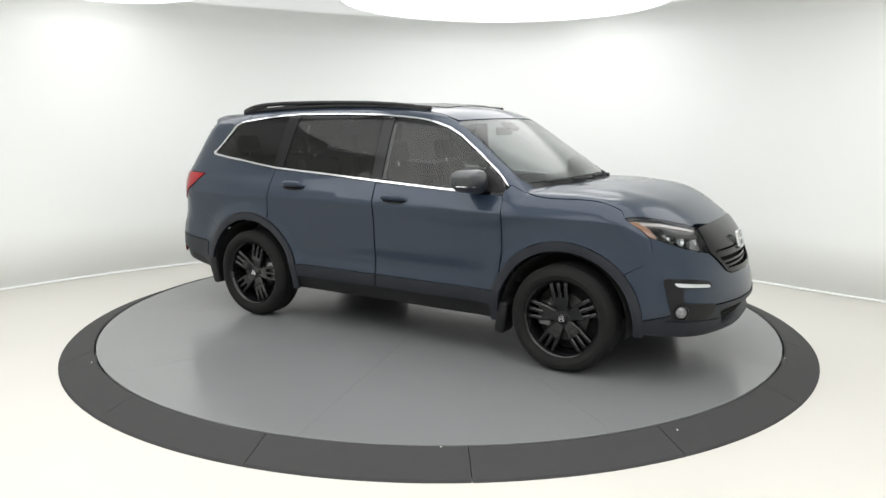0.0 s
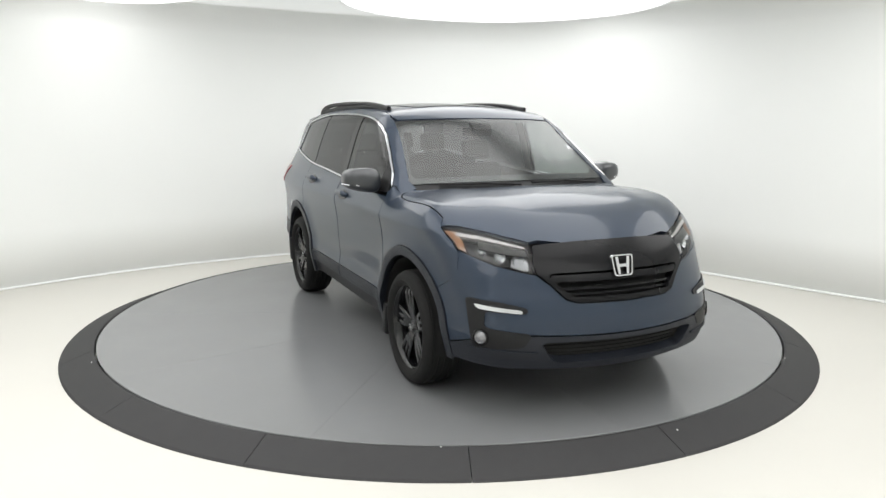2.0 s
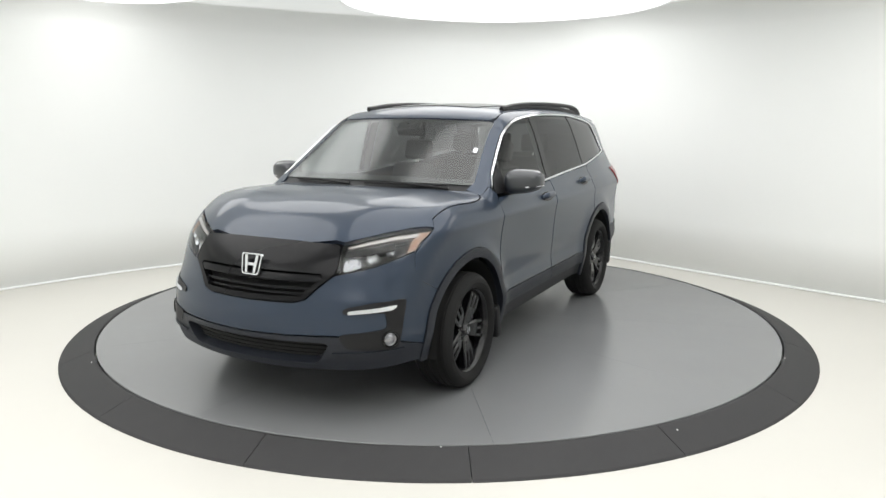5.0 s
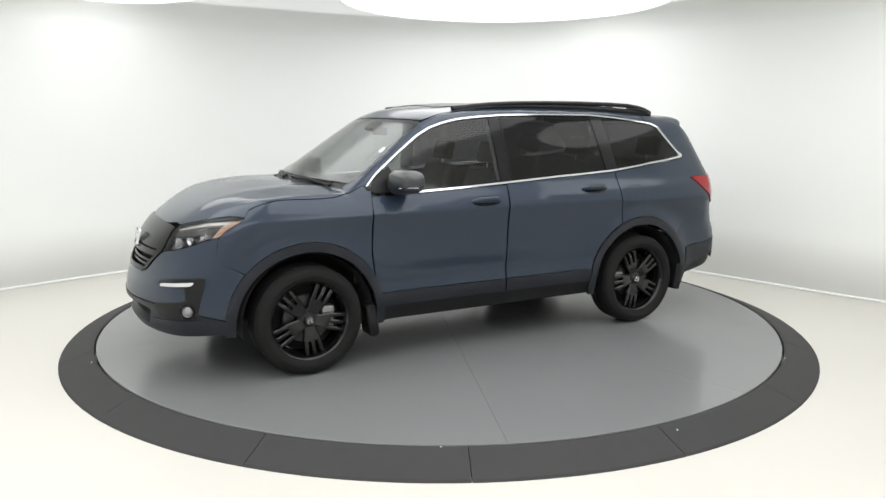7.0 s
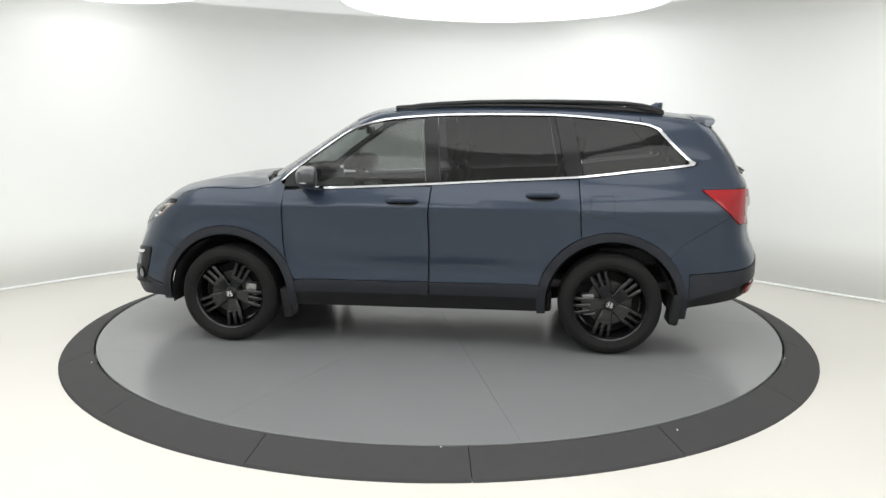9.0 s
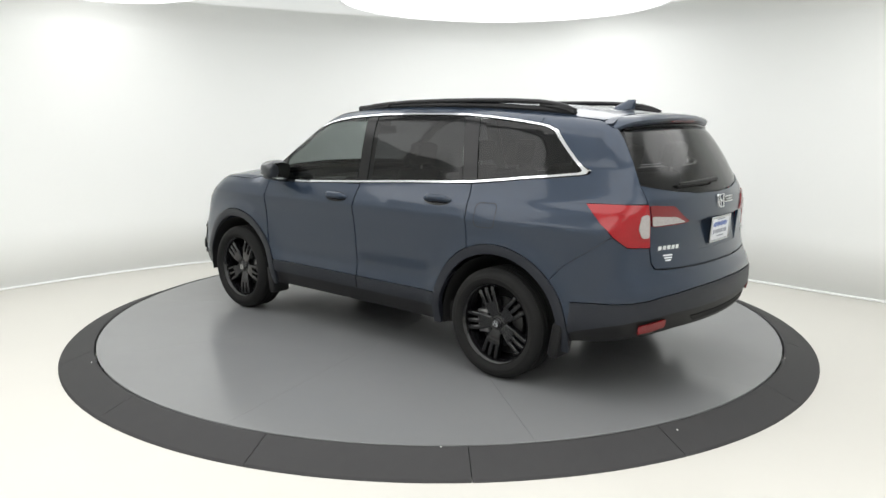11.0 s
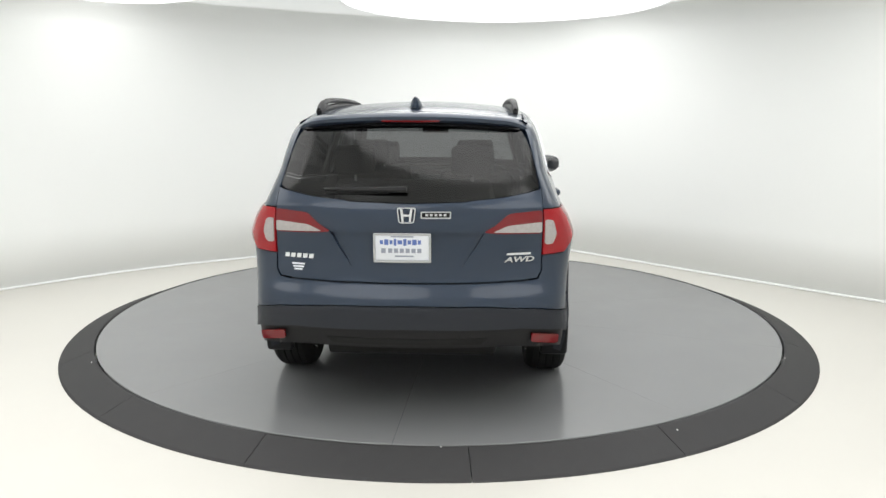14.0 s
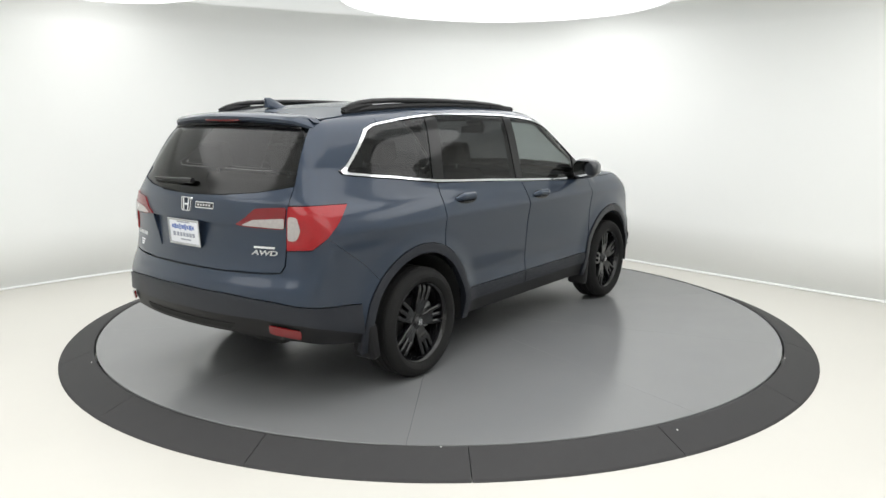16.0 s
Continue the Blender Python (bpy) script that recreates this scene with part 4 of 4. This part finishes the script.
    part("caliper", bm, BRAKE, w, "bare metal brake caliper").matrix_basis = pose(0, 0, 0, 0, 0, 170 if x > 0 else 20)
    v, f = lathe([(0.0001, -0.03), (0.22, -0.03), (0.23, -0.05)], 40)
    part("dust_shield", (v, f), DARKWELL, w)
    turn = Euler((radians(-90 if sgn > 0 else 90), 0, 0)).to_matrix().to_4x4()
    w.matrix_basis = Matrix.Translation((x, sgn * 0.834, HUBZ)) @ turn @ pose(0, 0, 0, 0, 0, 8 if x > 0 else -14)
    # wheel well behind it
    v, f = lathe([(0.0001, -0.42), (0.445, -0.42), (0.445, 0.0)], 40, math.radians(198), math.radians(-9))
    o = part("wheel_well", (v, [tuple(reversed(q)) for q in f]), DARKWELL, CAR, "black wheel well liner")
    m = Euler((radians(90), 0, 0)).to_matrix().to_4x4()
    o.matrix_basis = Matrix.Translation((x, sgn * 0.930, HUBZ)) @ (m if sgn < 0 else Matrix.Diagonal((1, -1, 1, 1)) @ m)


for wx in (1.41, -1.41):
    for sg in (1, -1):
        build_wheel(sg, wx)


# ---- under and inside ----
def build_inside():
    part("floor_pan", box((2.0, 1.72, 0.16), (0.0, 0, 0.36), 0.03), DARKWELL, CAR, "dark underbody")
    part("front_subframe", box((0.95, 0.98, 0.20), (1.55, 0, 0.40), 0.04), DARKWELL, CAR)
    part("rear_subframe", box((1.25, 0.98, 0.20), (-1.6, 0, 0.42), 0.04), DARKWELL, CAR)
    part("rear_floor", box((0.55, 1.3, 0.12), (-2.12, 0, 0.50), 0.03), DARKWELL, CAR)
    part("engine_bay", box((0.75, 1.0, 0.60), (1.68, 0, 0.62), 0.05), DARKWELL, CAR)
    part("silencer", box((0.30, 0.65, 0.15), (-2.08, 0.05, 0.42), 0.06, 3), DARKWELL, CAR)
    # inner door skins and tail lining
    lp = [side(0.93, 0.42), side(0.93, 1.14), side(-1.15, 1.235), side(-1.15, 0.88), side(-0.93, 0.60), side(-0.90, 0.42)]
    both("door_lining", "ring", [lp], DASHM, CAR, "dark inner door lining", 0.08, -0.07, 0.0)
    lp = [side(-1.16, 0.90), side(-1.16, 1.235), side(-1.6, 1.29), R(-1.95, 0.85, 1.32), R(-2.28, 0.72, 1.22), R(-2.30, 0.75, 0.90)]
    both("boot_lining", "ring", [lp], DASHM, CAR, "dark luggage area lining", 0.08, -0.07, 0.0)
    half = [rear(0.0, 0.62), rear(0.70, 0.62), rear(0.70, 1.26), rear(0.0, 1.21)]
    part("gate_lining", skin("ring", [half + [(ROUND - s, z) for s, z in reversed(half)]], 0.08, -0.09, 0.0), DASHM, CAR)
    xs = [0.40, 0.1, -0.5, -1.2, -1.95]
    lp = [(x, roof_edge(x) - 0.03) for x in xs]
    part("headliner", skin("top", [lp + [(x, -y) for x, y in reversed(lp)]], 0.1, -0.045, 0.0), LINER, CAR, "pale grey headliner")
    both("inner_pillar", "ring", [[side(-0.19, 1.24), side(-0.16, 1.66), side(-0.04, 1.65), side(-0.07, 1.24)]], LINER, CAR, "", 0.06, -0.04, 0.0)
    part("cabin_floor", box((3.3, 1.45, 0.06), (-0.75, 0, 0.47), 0.01), SEATM, CAR)
    part("bulkhead", box((0.06, 1.6, 0.62), (1.02, 0, 0.86), 0.01), DARKWELL, CAR)
    # dash
    bm = box((0.52, 1.50, 0.34), (0.80, 0, 0.955), 0.07, 3)
    d = part("dashboard", bm, DASHM, CAR, "dark moulded dashboard")
    part("binnacle", box((0.22, 0.42, 0.09), (0.66, 0.37, 1.13), 0.03, 3), DASHM, d)
    part("centre_stack", box((0.12, 0.34, 0.22), (0.55, 0, 1.03), 0.02, 3, Euler((0, radians(-15), 0)).to_matrix().to_4x4()), GLOSS, d)
    # steering wheel
    pts = [(0.185 * math.cos(a), 0.185 * math.sin(a), 0) for a in np.linspace(0, 2 * math.pi, 33)]
    sw = part("steering_wheel", tube(pts, 0.016, 8), SEATM, CAR, "black leather steering wheel")
    sw.matrix_basis = pose(0.47, 0.37, 1.02, 0, -66, 0)
    part("wheel_boss", box((0.13, 0.15, 0.05), (0, 0, -0.01), 0.02, 3), DASHM, sw)
    for a in (90, 210, 330):
        part("spoke", box((0.11, 0.03, 0.014), (0.115, 0, -0.005), 0.005), DASHM, sw).matrix_basis = pose(0, 0, 0, 0, 0, a)
    # rear-view mirror
    rv = part("rear_view_mirror", box((0.03, 0.24, 0.065), (0.50, 0, 1.575), 0.012, 3), BLACK, CAR)
    part("stalk", tube([(0.52, 0, 1.60), (0.56, 0, 1.645)], 0.012), BLACK, rv)
    part("sensor_housing", box((0.10, 0.16, 0.03), (0.555, 0, 1.615), 0.01, 2, Euler((0, radians(35), 0)).to_matrix().to_4x4()), BLACK, rv)
    # seats
    def seat(x, y, wide, base):
        s = part("seat", box((0.52, wide, 0.17), (x, y, base), 0.06, 3), SEATM, CAR, "black leather seat")
        lean = Euler((0, radians(-14), 0)).to_matrix().to_4x4()
        part("backrest", box((0.15, wide * 0.94, 0.62), (x - 0.30, y, base + 0.36), 0.06, 3, lean, (0.75, 0.86)), SEATM, s)
        for k in ((0,) if wide < 0.7 else (-wide * 0.30, wide * 0.30)):
            part("headrest", box((0.09, 0.25, 0.17), (x - 0.405, y + k, base + 0.775), 0.04, 3, lean), SEATM, s)
            part("post", tube([(x - 0.38, y + k, base + 0.60), (x - 0.395, y + k, base + 0.75)], 0.008), STEEL, s)
    seat(0.12, 0.38, 0.54, 0.63)
    seat(0.12, -0.38, 0.54, 0.63)
    seat(-0.78, 0.36, 0.60, 0.67)
    seat(-0.78, -0.36, 0.60, 0.67)
    seat(-1.60, 0.0, 1.15, 0.66)


build_inside()


# ---- fittings on the body ----
def flank(x, z, sgn=1):
    p = on_ring(np.array([side(x, z)]))[0]
    n = slope(p[None])[0]
    return Vector((p[0], sgn * p[1], p[2])), Vector((n[0], sgn * n[1], n[2]))


def build_fittings():
    for sgn, mir in ((1, False), (-1, True)):
        k = 0 if sgn > 0 else 1
        # door handles, each over a flat black oval standing for its hollow's shade
        for door, x0, z0, lab in ((DOORS[0][k], 0.085, 1.089, ""), (DOORS[1][k], -0.915, 1.136, "")):
            cup = [side(x0 + 0.118 * math.cos(a), z0 + 0.034 * math.sin(a)) for a in np.linspace(0, 2 * math.pi, 24, endpoint=False)]
            h = part("handle_hollow_shade", skin("ring", [cup], 0.02, 0.0025, 0.0, mir), GLOSS, door)
            pts, tp = [], []
            for i in range(15):
                t = i / 14
                p, n = flank(x0 + 0.115 - 0.23 * t, z0 + 0.002, sgn)
                b = math.sin(math.pi * t)
                pts.append(p + n * (0.000 + 0.030 * min(1, b * 1.6)))
                tp.append(0.55 + 0.45 * min(1, b * 1.8))
            part("door_handle", tube(pts, 0.024, 12, 0.75, (0, 1, 0), True, tp), PAINT, door)
        # door mirror
        mb = bmesh.new()
        bmesh.ops.create_uvsphere(mb, u_segments=28, v_segments=18, radius=1.0)
        for v in mb.verts:
            c = v.co
            e = 0.62
            c.x = math.copysign(abs(c.x) ** e, c.x)
            c.y = math.copysign(abs(c.y) ** e, c.y)
            c.z = math.copysign(abs(c.z) ** 0.75, c.z)
            tap = 1 - 0.16 * c.y
            x = c.x * (0.105 if c.x > 0 else 0.055)
            v.co = Vector((x - 0.03 * c.y, sgn * c.y * 0.126, c.z * 0.083 * tap + 0.008 * c.y))
        if sgn < 0:
            bmesh.ops.reverse_faces(mb, faces=mb.faces)
        m = part("door_mirror", mb, MIRRORCAP, CAR, "dark door mirror with a thin bright strip")
        m.location = (0.735, sgn * 1.020, 1.256)
        g = bmesh.new()
        bmesh.ops.create_circle(g, cap_ends=True, segments=24, radius=1.0)
        for v in g.verts:
            c = v.co
            v.co = Vector((-0.050, math.copysign(abs(c.x) ** 0.6, c.x) * 0.098, math.copysign(abs(c.y) ** 0.7, c.y) * 0.066))
        bmesh.ops.recalc_face_normals(g, faces=g.faces)
        part("mirror_glass", g, MIRRORGLASS, m).matrix_basis = pose(-0.008, 0, 0)
        part("strip", tube([(0.095, sgn * -0.02, -0.037), (0.085, sgn * 0.05, -0.034), (0.045, sgn * 0.105, -0.030), (-0.01, sgn * 0.133, -0.028)], 0.004, 8), CHROME, m)
        part("arm", tube([(0.02, sgn * -0.06, -0.06), (0.04, sgn * -0.13, -0.075), (0.06, sgn * -0.18, -0.07)], 0.032, 12, 0.9, (0, 1, 0.3), True, [0.8, 1.0, 1.5]), BLACK, m)
        # roof rail
        xs = [0.20, 0.15, 0.08, 0.0, -0.15, -0.39, -0.7, -1.0, -1.3, -1.5, -1.62, -1.70, -1.77]
        zs = [1.732, 1.754, 1.772, 1.784, 1.796, 1.808, 1.813, 1.813, 1.808, 1.799, 1.785, 1.769, 1.747]
        r = part("roof_rail", tube([(x, sgn * 0.60, z - 0.016) for x, z in zip(xs, zs)], 0.022, 10, 0.8, (0, 0, 1), True, [0.35, 0.7, 0.95] + [1] * 7 + [0.95, 0.75, 0.4]), BLACK, CAR, "black raised roof rail")
        for i0, i1 in ((0, 4), (9, 12)):
            pts = [(xs[i], sgn * 0.60, zs[i] - 0.035) for i in range(i0, i1 + 1)]
            part("rail_foot", tube(pts, 0.024, 8, 1.1, (0, 0, 1), True, [0.4] + [1] * (len(pts) - 2) + [1.0 if i0 == 0 else 0.4]), BLACK, r)
        pts = [(x, sgn * 0.60, z_top(x, 0.60) + 0.012) for x in np.linspace(0.18, -1.76, 16)]
        part("rail_base", tube(pts, 0.018, 8, 1.2), BLACK, r)
        # mud flaps
        for x, z in ((0.968, 0.315), (-1.868, 0.345)):
            part("mud_flap", box((0.075, 0.17, 0.23), (x, sgn * 0.860, z), 0.028, 3, Euler((0, radians(8 if x > 0 else -10), 0)).to_matrix().to_4x4()), BLACK, CAR, "black rubber mud flap")
        # front wiper
        pts = [(1.262 - 0.19 * (abs(y) / 0.8) ** 2, y) for y in (np.linspace(0.62, 0.05, 9) if sgn > 0 else np.linspace(-0.08, -0.60, 9))]
        q = on_top(np.array([(x - 0.02, y) for x, y in pts]))
        q[:, 2] += 0.004
        wp = part("wiper", tube(q, 0.009, 6), BLACK, CAR, "black windscreen wiper")
        a = on_top(np.array([(1.275 - 0.19 * (pts[0][1] / 0.8) ** 2, pts[0][1] + 0.03)]))[0] + [0, 0, 0.01]
        part("wiper_arm", tube([a, q[4] + [0.012, 0, 0.004]], 0.009, 6), BLACK, wp)
    # fuel flap
    cup = rounded([side(-1.245, 1.145), side(-1.415, 1.150), side(-1.415, 0.99), side(-1.250, 0.99)], 0.04)
    inn = [(c[0] + (s - c[0]) * 0.94, c[1] + (z - c[1]) * 0.94) for c in [np.mean(cup, 0)] for s, z in cup]
    part("fuel_flap_gap", skin("ring", [cup, [tuple(p) for p in inn]], 0.02, 0.0008, 0.0), BLACK, CAR, "thin dark fuel flap joint")
    # spoiler
    verts, faces = [], []
    ys = np.linspace(-0.655, 0.655, 33)
    m = 9
    for y in ys:
        q = abs(y) / 0.655
        x0, x1 = -1.985, -2.215 + 0.10 * q**2 + 0.05 * max(0, (q - 0.75) * 4) ** 3
        zt = 1.717 - 0.035 * q**2 - 0.030 * max(0, (q - 0.75) * 4) ** 3
        drop = 0.018
        sec = [(x0, zt - 0.004), (x0 - 0.07, zt), (x1 + 0.05, zt - drop * 0.5), (x1 + 0.012, zt - drop), (x1, zt - drop - 0.012), (x1 + 0.006, zt - drop - 0.030),
               (x1 + 0.04, zt - drop - 0.052), (x0 - 0.06, zt - 0.095), (x0, zt - 0.06)]
        verts += [(a, y, b) for a, b in sec]
    for i in range(len(ys) - 1):
        for k in range(m - 1):
            faces.append((i * m + k, i * m + k + 1, (i + 1) * m + k + 1, (i + 1) * m + k))
    faces += [tuple(range(m)), tuple(reversed(range((len(ys) - 1) * m, len(ys) * m)))]
    bm = bmesh.new()
    vs = [bm.verts.new(v) for v in verts]
    for f in faces:
        bm.faces.new([vs[i] for i in f])
    bmesh.ops.recalc_face_normals(bm, faces=bm.faces)
    sp = part("rear_spoiler", bm, PAINT, CAR, "blue-grey roof spoiler with a black underside")
    under = []
    for y in np.linspace(-0.60, 0.60, 21):
        q = abs(y) / 0.655
        under.append((-2.205 + 0.10 * q**2 + 0.035, y, 1.708 - 0.035 * q**2 - 0.062))
    part("underside", tube(under, 0.026, 8, 0.6), GLOSS, sp)
    part("brake_light", tube([(-2.198, y, 1.663) for y in (-0.16, 0.0, 0.16)], 0.007, 6), REDDARK, sp)
    # aerial fin
    bm = bmesh.new()
    rows = []
    for t in np.linspace(0, 1, 8):
        h, wd, ln0, ln1 = 0.064 * t, 0.036 * (1 - t) ** 0.6 + 0.006, 0.120 - 0.150 * t**0.9, -0.080 - 0.004 * t
        ring = []
        for k in range(12):
            a = 2 * math.pi * k / 12
            c, s = math.cos(a), math.sin(a)
            ring.append(bm.verts.new((-1.78 + (ln0 + ln1) / 2 + (ln0 - ln1) / 2 * c, wd * s, z_top(-1.76, 0) - 0.004 + h)))
        if rows:
            for k in range(12):
                bm.faces.new((rows[-1][k], rows[-1][(k + 1) % 12], ring[(k + 1) % 12], ring[k]))
        rows.append(ring)
    bm.faces.new(rows[-1])
    part("aerial_fin", bm, PAINT, CAR, "blue-grey shark fin aerial")
    # rear wiper
    q = on_ring(np.array([rear(y, 1.294 + 0.012 * (1 - y)) for y in np.linspace(0.45, 0.0, 10)]))
    q[:, 0] -= 0.022
    rw = part("rear_wiper", tube(q, 0.012, 8, 1.0, (0, 0, 1), True, [0.6, 0.7, 0.8, 0.9, 1, 1.1, 1.2, 1.3, 1.4, 1.4]), BLACK, CAR, "black tailgate wiper")
    q2 = q.copy()
    q2[:, 2] -= 0.018
    q2[:, 0] += 0.008
    part("blade", tube(q2[:8], 0.007, 6), BLACK, rw)
    # number plate in its frame
    face = on_ring(np.array([rear(0.0, 0.99)]))[0]
    pl = part("number_plate", box((0.006, 0.290, 0.148), (0, 0, 0), 0.003), PLATEW, CAR, "white dealer number plate with blue print")
    pl.matrix_basis = Matrix.Translation((face[0] - 0.006, 0.022, 1.002)) @ pose(0, 0, 0, 0, -4, 0)
    for z, hh in ((0.074, 0.014), (-0.074, 0.014)):
        part("frame_bar", box((0.012, 0.304, hh), (-0.002, 0, z), 0.004), SILVERLAMP, pl)
    for y in (-0.148, 0.148):
        part("frame_bar", box((0.012, 0.012, 0.16), (-0.002, y, 0), 0.004), SILVERLAMP, pl)
    rng = random.Random(4)
    y = 0.118
    while y > -0.10:
        w = rng.uniform(0.014, 0.026)
        hh = rng.choice((0.022, 0.03, 0.036))
        part("print_bar", box((0.0016, w, hh), (-0.0036, y - w / 2, 0.030), 0.0), PLATEBLUE, pl)
        y -= w + 0.006
    y = 0.075
    part("print_mark", box((0.0016, 0.024, 0.026), (-0.0036, 0.10, -0.016), 0.0), PLATEGREY, pl)
    while y > -0.11:
        part("print_bar", box((0.0016, 0.022, 0.024), (-0.0036, y - 0.011, -0.016), 0.0), PLATEGREY, pl)
        y -= 0.031
    part("print_bar", box((0.0016, 0.10, 0.008), (-0.0036, -0.01, -0.046), 0.0), PLATEGREY, pl)
    part("print_bar", box((0.0016, 0.12, 0.007), (-0.0036, 0.0, 0.060), 0.0), PLATEGREY, pl)
    # badges on the tailgate
    e = emblem("tail_badge", CAR, 0.105, 0.085)
    b = on_ring(np.array([rear(0.0, 1.172)]))[0]
    e.matrix_basis = Matrix.Translation((b[0] - 0.002, 0.0, 1.172)) @ Euler((radians(90), 0, radians(-90))).to_matrix().to_4x4() @ pose(0, 0, 0, -6)
    s = rounded([rear(-0.075, 1.192), rear(-0.235, 1.192), rear(-0.235, 1.155), rear(-0.075, 1.155)], 0.006, 3)
    bd = part("edition_badge", skin("ring", [s], 0.02, 0.004, 0.004), CHROME, CAR, "small black badge in a chrome frame")
    s = [rear(-0.081, 1.186), rear(-0.229, 1.186), rear(-0.229, 1.161), rear(-0.081, 1.161)]
    part("inlay", skin("ring", [s], 0.02, 0.006, 0.002), GLOSS, bd)
    for i in range(5):
        y0 = -0.10 - i * 0.024
        s = [rear(y0, 1.179), rear(y0 - 0.014, 1.179), rear(y0 - 0.014, 1.168), rear(y0, 1.168)]
        part("letter_bar", skin("ring", [s], 0.02, 0.0075, 0.001), CHROME, bd)
    nb = None
    for i in range(5):
        y0 = 0.672 - i * 0.035
        s = [rear(y0, 0.953), rear(y0 - 0.026, 0.953), rear(y0 - 0.022, 0.929), rear(y0 + 0.004, 0.929)]
        o = part("name_badge" if nb is None else "letter_bar", skin("ring", [s], 0.02, 0.005, 0.004), CHROME, nb or CAR, "row of small chrome letter bars" if nb is None else "")
        nb = nb or o
    st = None
    for z, w0, w1 in ((0.895, 0.635, 0.56), (0.880, 0.628, 0.565), (0.866, 0.622, 0.575)):
        s = [rear(w0, z + 0.005), rear(w1, z + 0.005), rear(w1, z - 0.004), rear(w0, z - 0.004)]
        o = part("dealer_sticker" if st is None else "print_bar", skin("ring", [s], 0.02, 0.001, 0.0), PLATEW, st or CAR, "small white dealer sticker" if st is None else "")
        st = st or o
    s = [rear(-0.535, 0.967), rear(-0.665, 0.967), rear(-0.663, 0.955), rear(-0.533, 0.955)]
    tb = part("trim_badge", skin("ring", [s], 0.02, 0.004, 0.004), CHROME, CAR, "thin chrome trim badge bar")
    # drive badge lettering
    cu = bpy.data.curves.new("drive_badge", "FONT")
    cu.body, cu.size, cu.extrude, cu.offset, cu.shear, cu.align_x, cu.align_y = "AWD", 0.054, 0.002, 0.0016, 0.25, "CENTER", "CENTER"
    tmp = bpy.data.objects.new("letters", cu)
    scene.collection.objects.link(tmp)
    me = bpy.data.meshes.new_from_object(tmp.evaluated_get(bpy.context.evaluated_depsgraph_get()))
    bpy.data.objects.remove(tmp)
    me.materials.clear()
    me.materials.append(CHROME)
    aw = tagged(new("drive_badge", me), "chrome letters reading AWD")
    aw.parent = CAR
    p = on_ring(np.array([rear(-0.60, 0.93)]))[0]
    n = slope(p[None])[0]
    yaw = math.degrees(math.atan2(n[1], n[0]))
    aw.matrix_basis = Matrix.Translation(tuple(p + n * 0.003)) @ pose(0, 0, 0, 90, 0, yaw + 90) @ Matrix.Diagonal((1.25, 0.72, 1, 1))


MIRRORCAP = mat("dark_mirror_cap_paint", (0.018, 0.021, 0.026), 0.3, coat=0.8, coat_rough=0.06, vary=0.05, vary_scale=300)
# silver darkened in its base colour to stand for a dark reflection
MIRRORGLASS = mat("mirror_silver_dark_reflection", (0.25, 0.26, 0.26), 0.02, metal=1.0)
build_fittings()


def motions():
    """The deck and the car on it turn clockwise at one speed."""
    rows_deck, rows_car = [], []
    for i in range(33):
        t = i * 0.5
        a = TURN0 + RATE * t
        rows_deck.append((t, pose(HUB[0], HUB[1], 0, 0, 0, a)))
        rows_car.append((t, pose(0, 0, 0, 0, 0, a) @ pose(0.0700, 0.0614, 0)))
    walk(TURNTABLE, rows_deck)
    walk(CAR, rows_car)


motions()
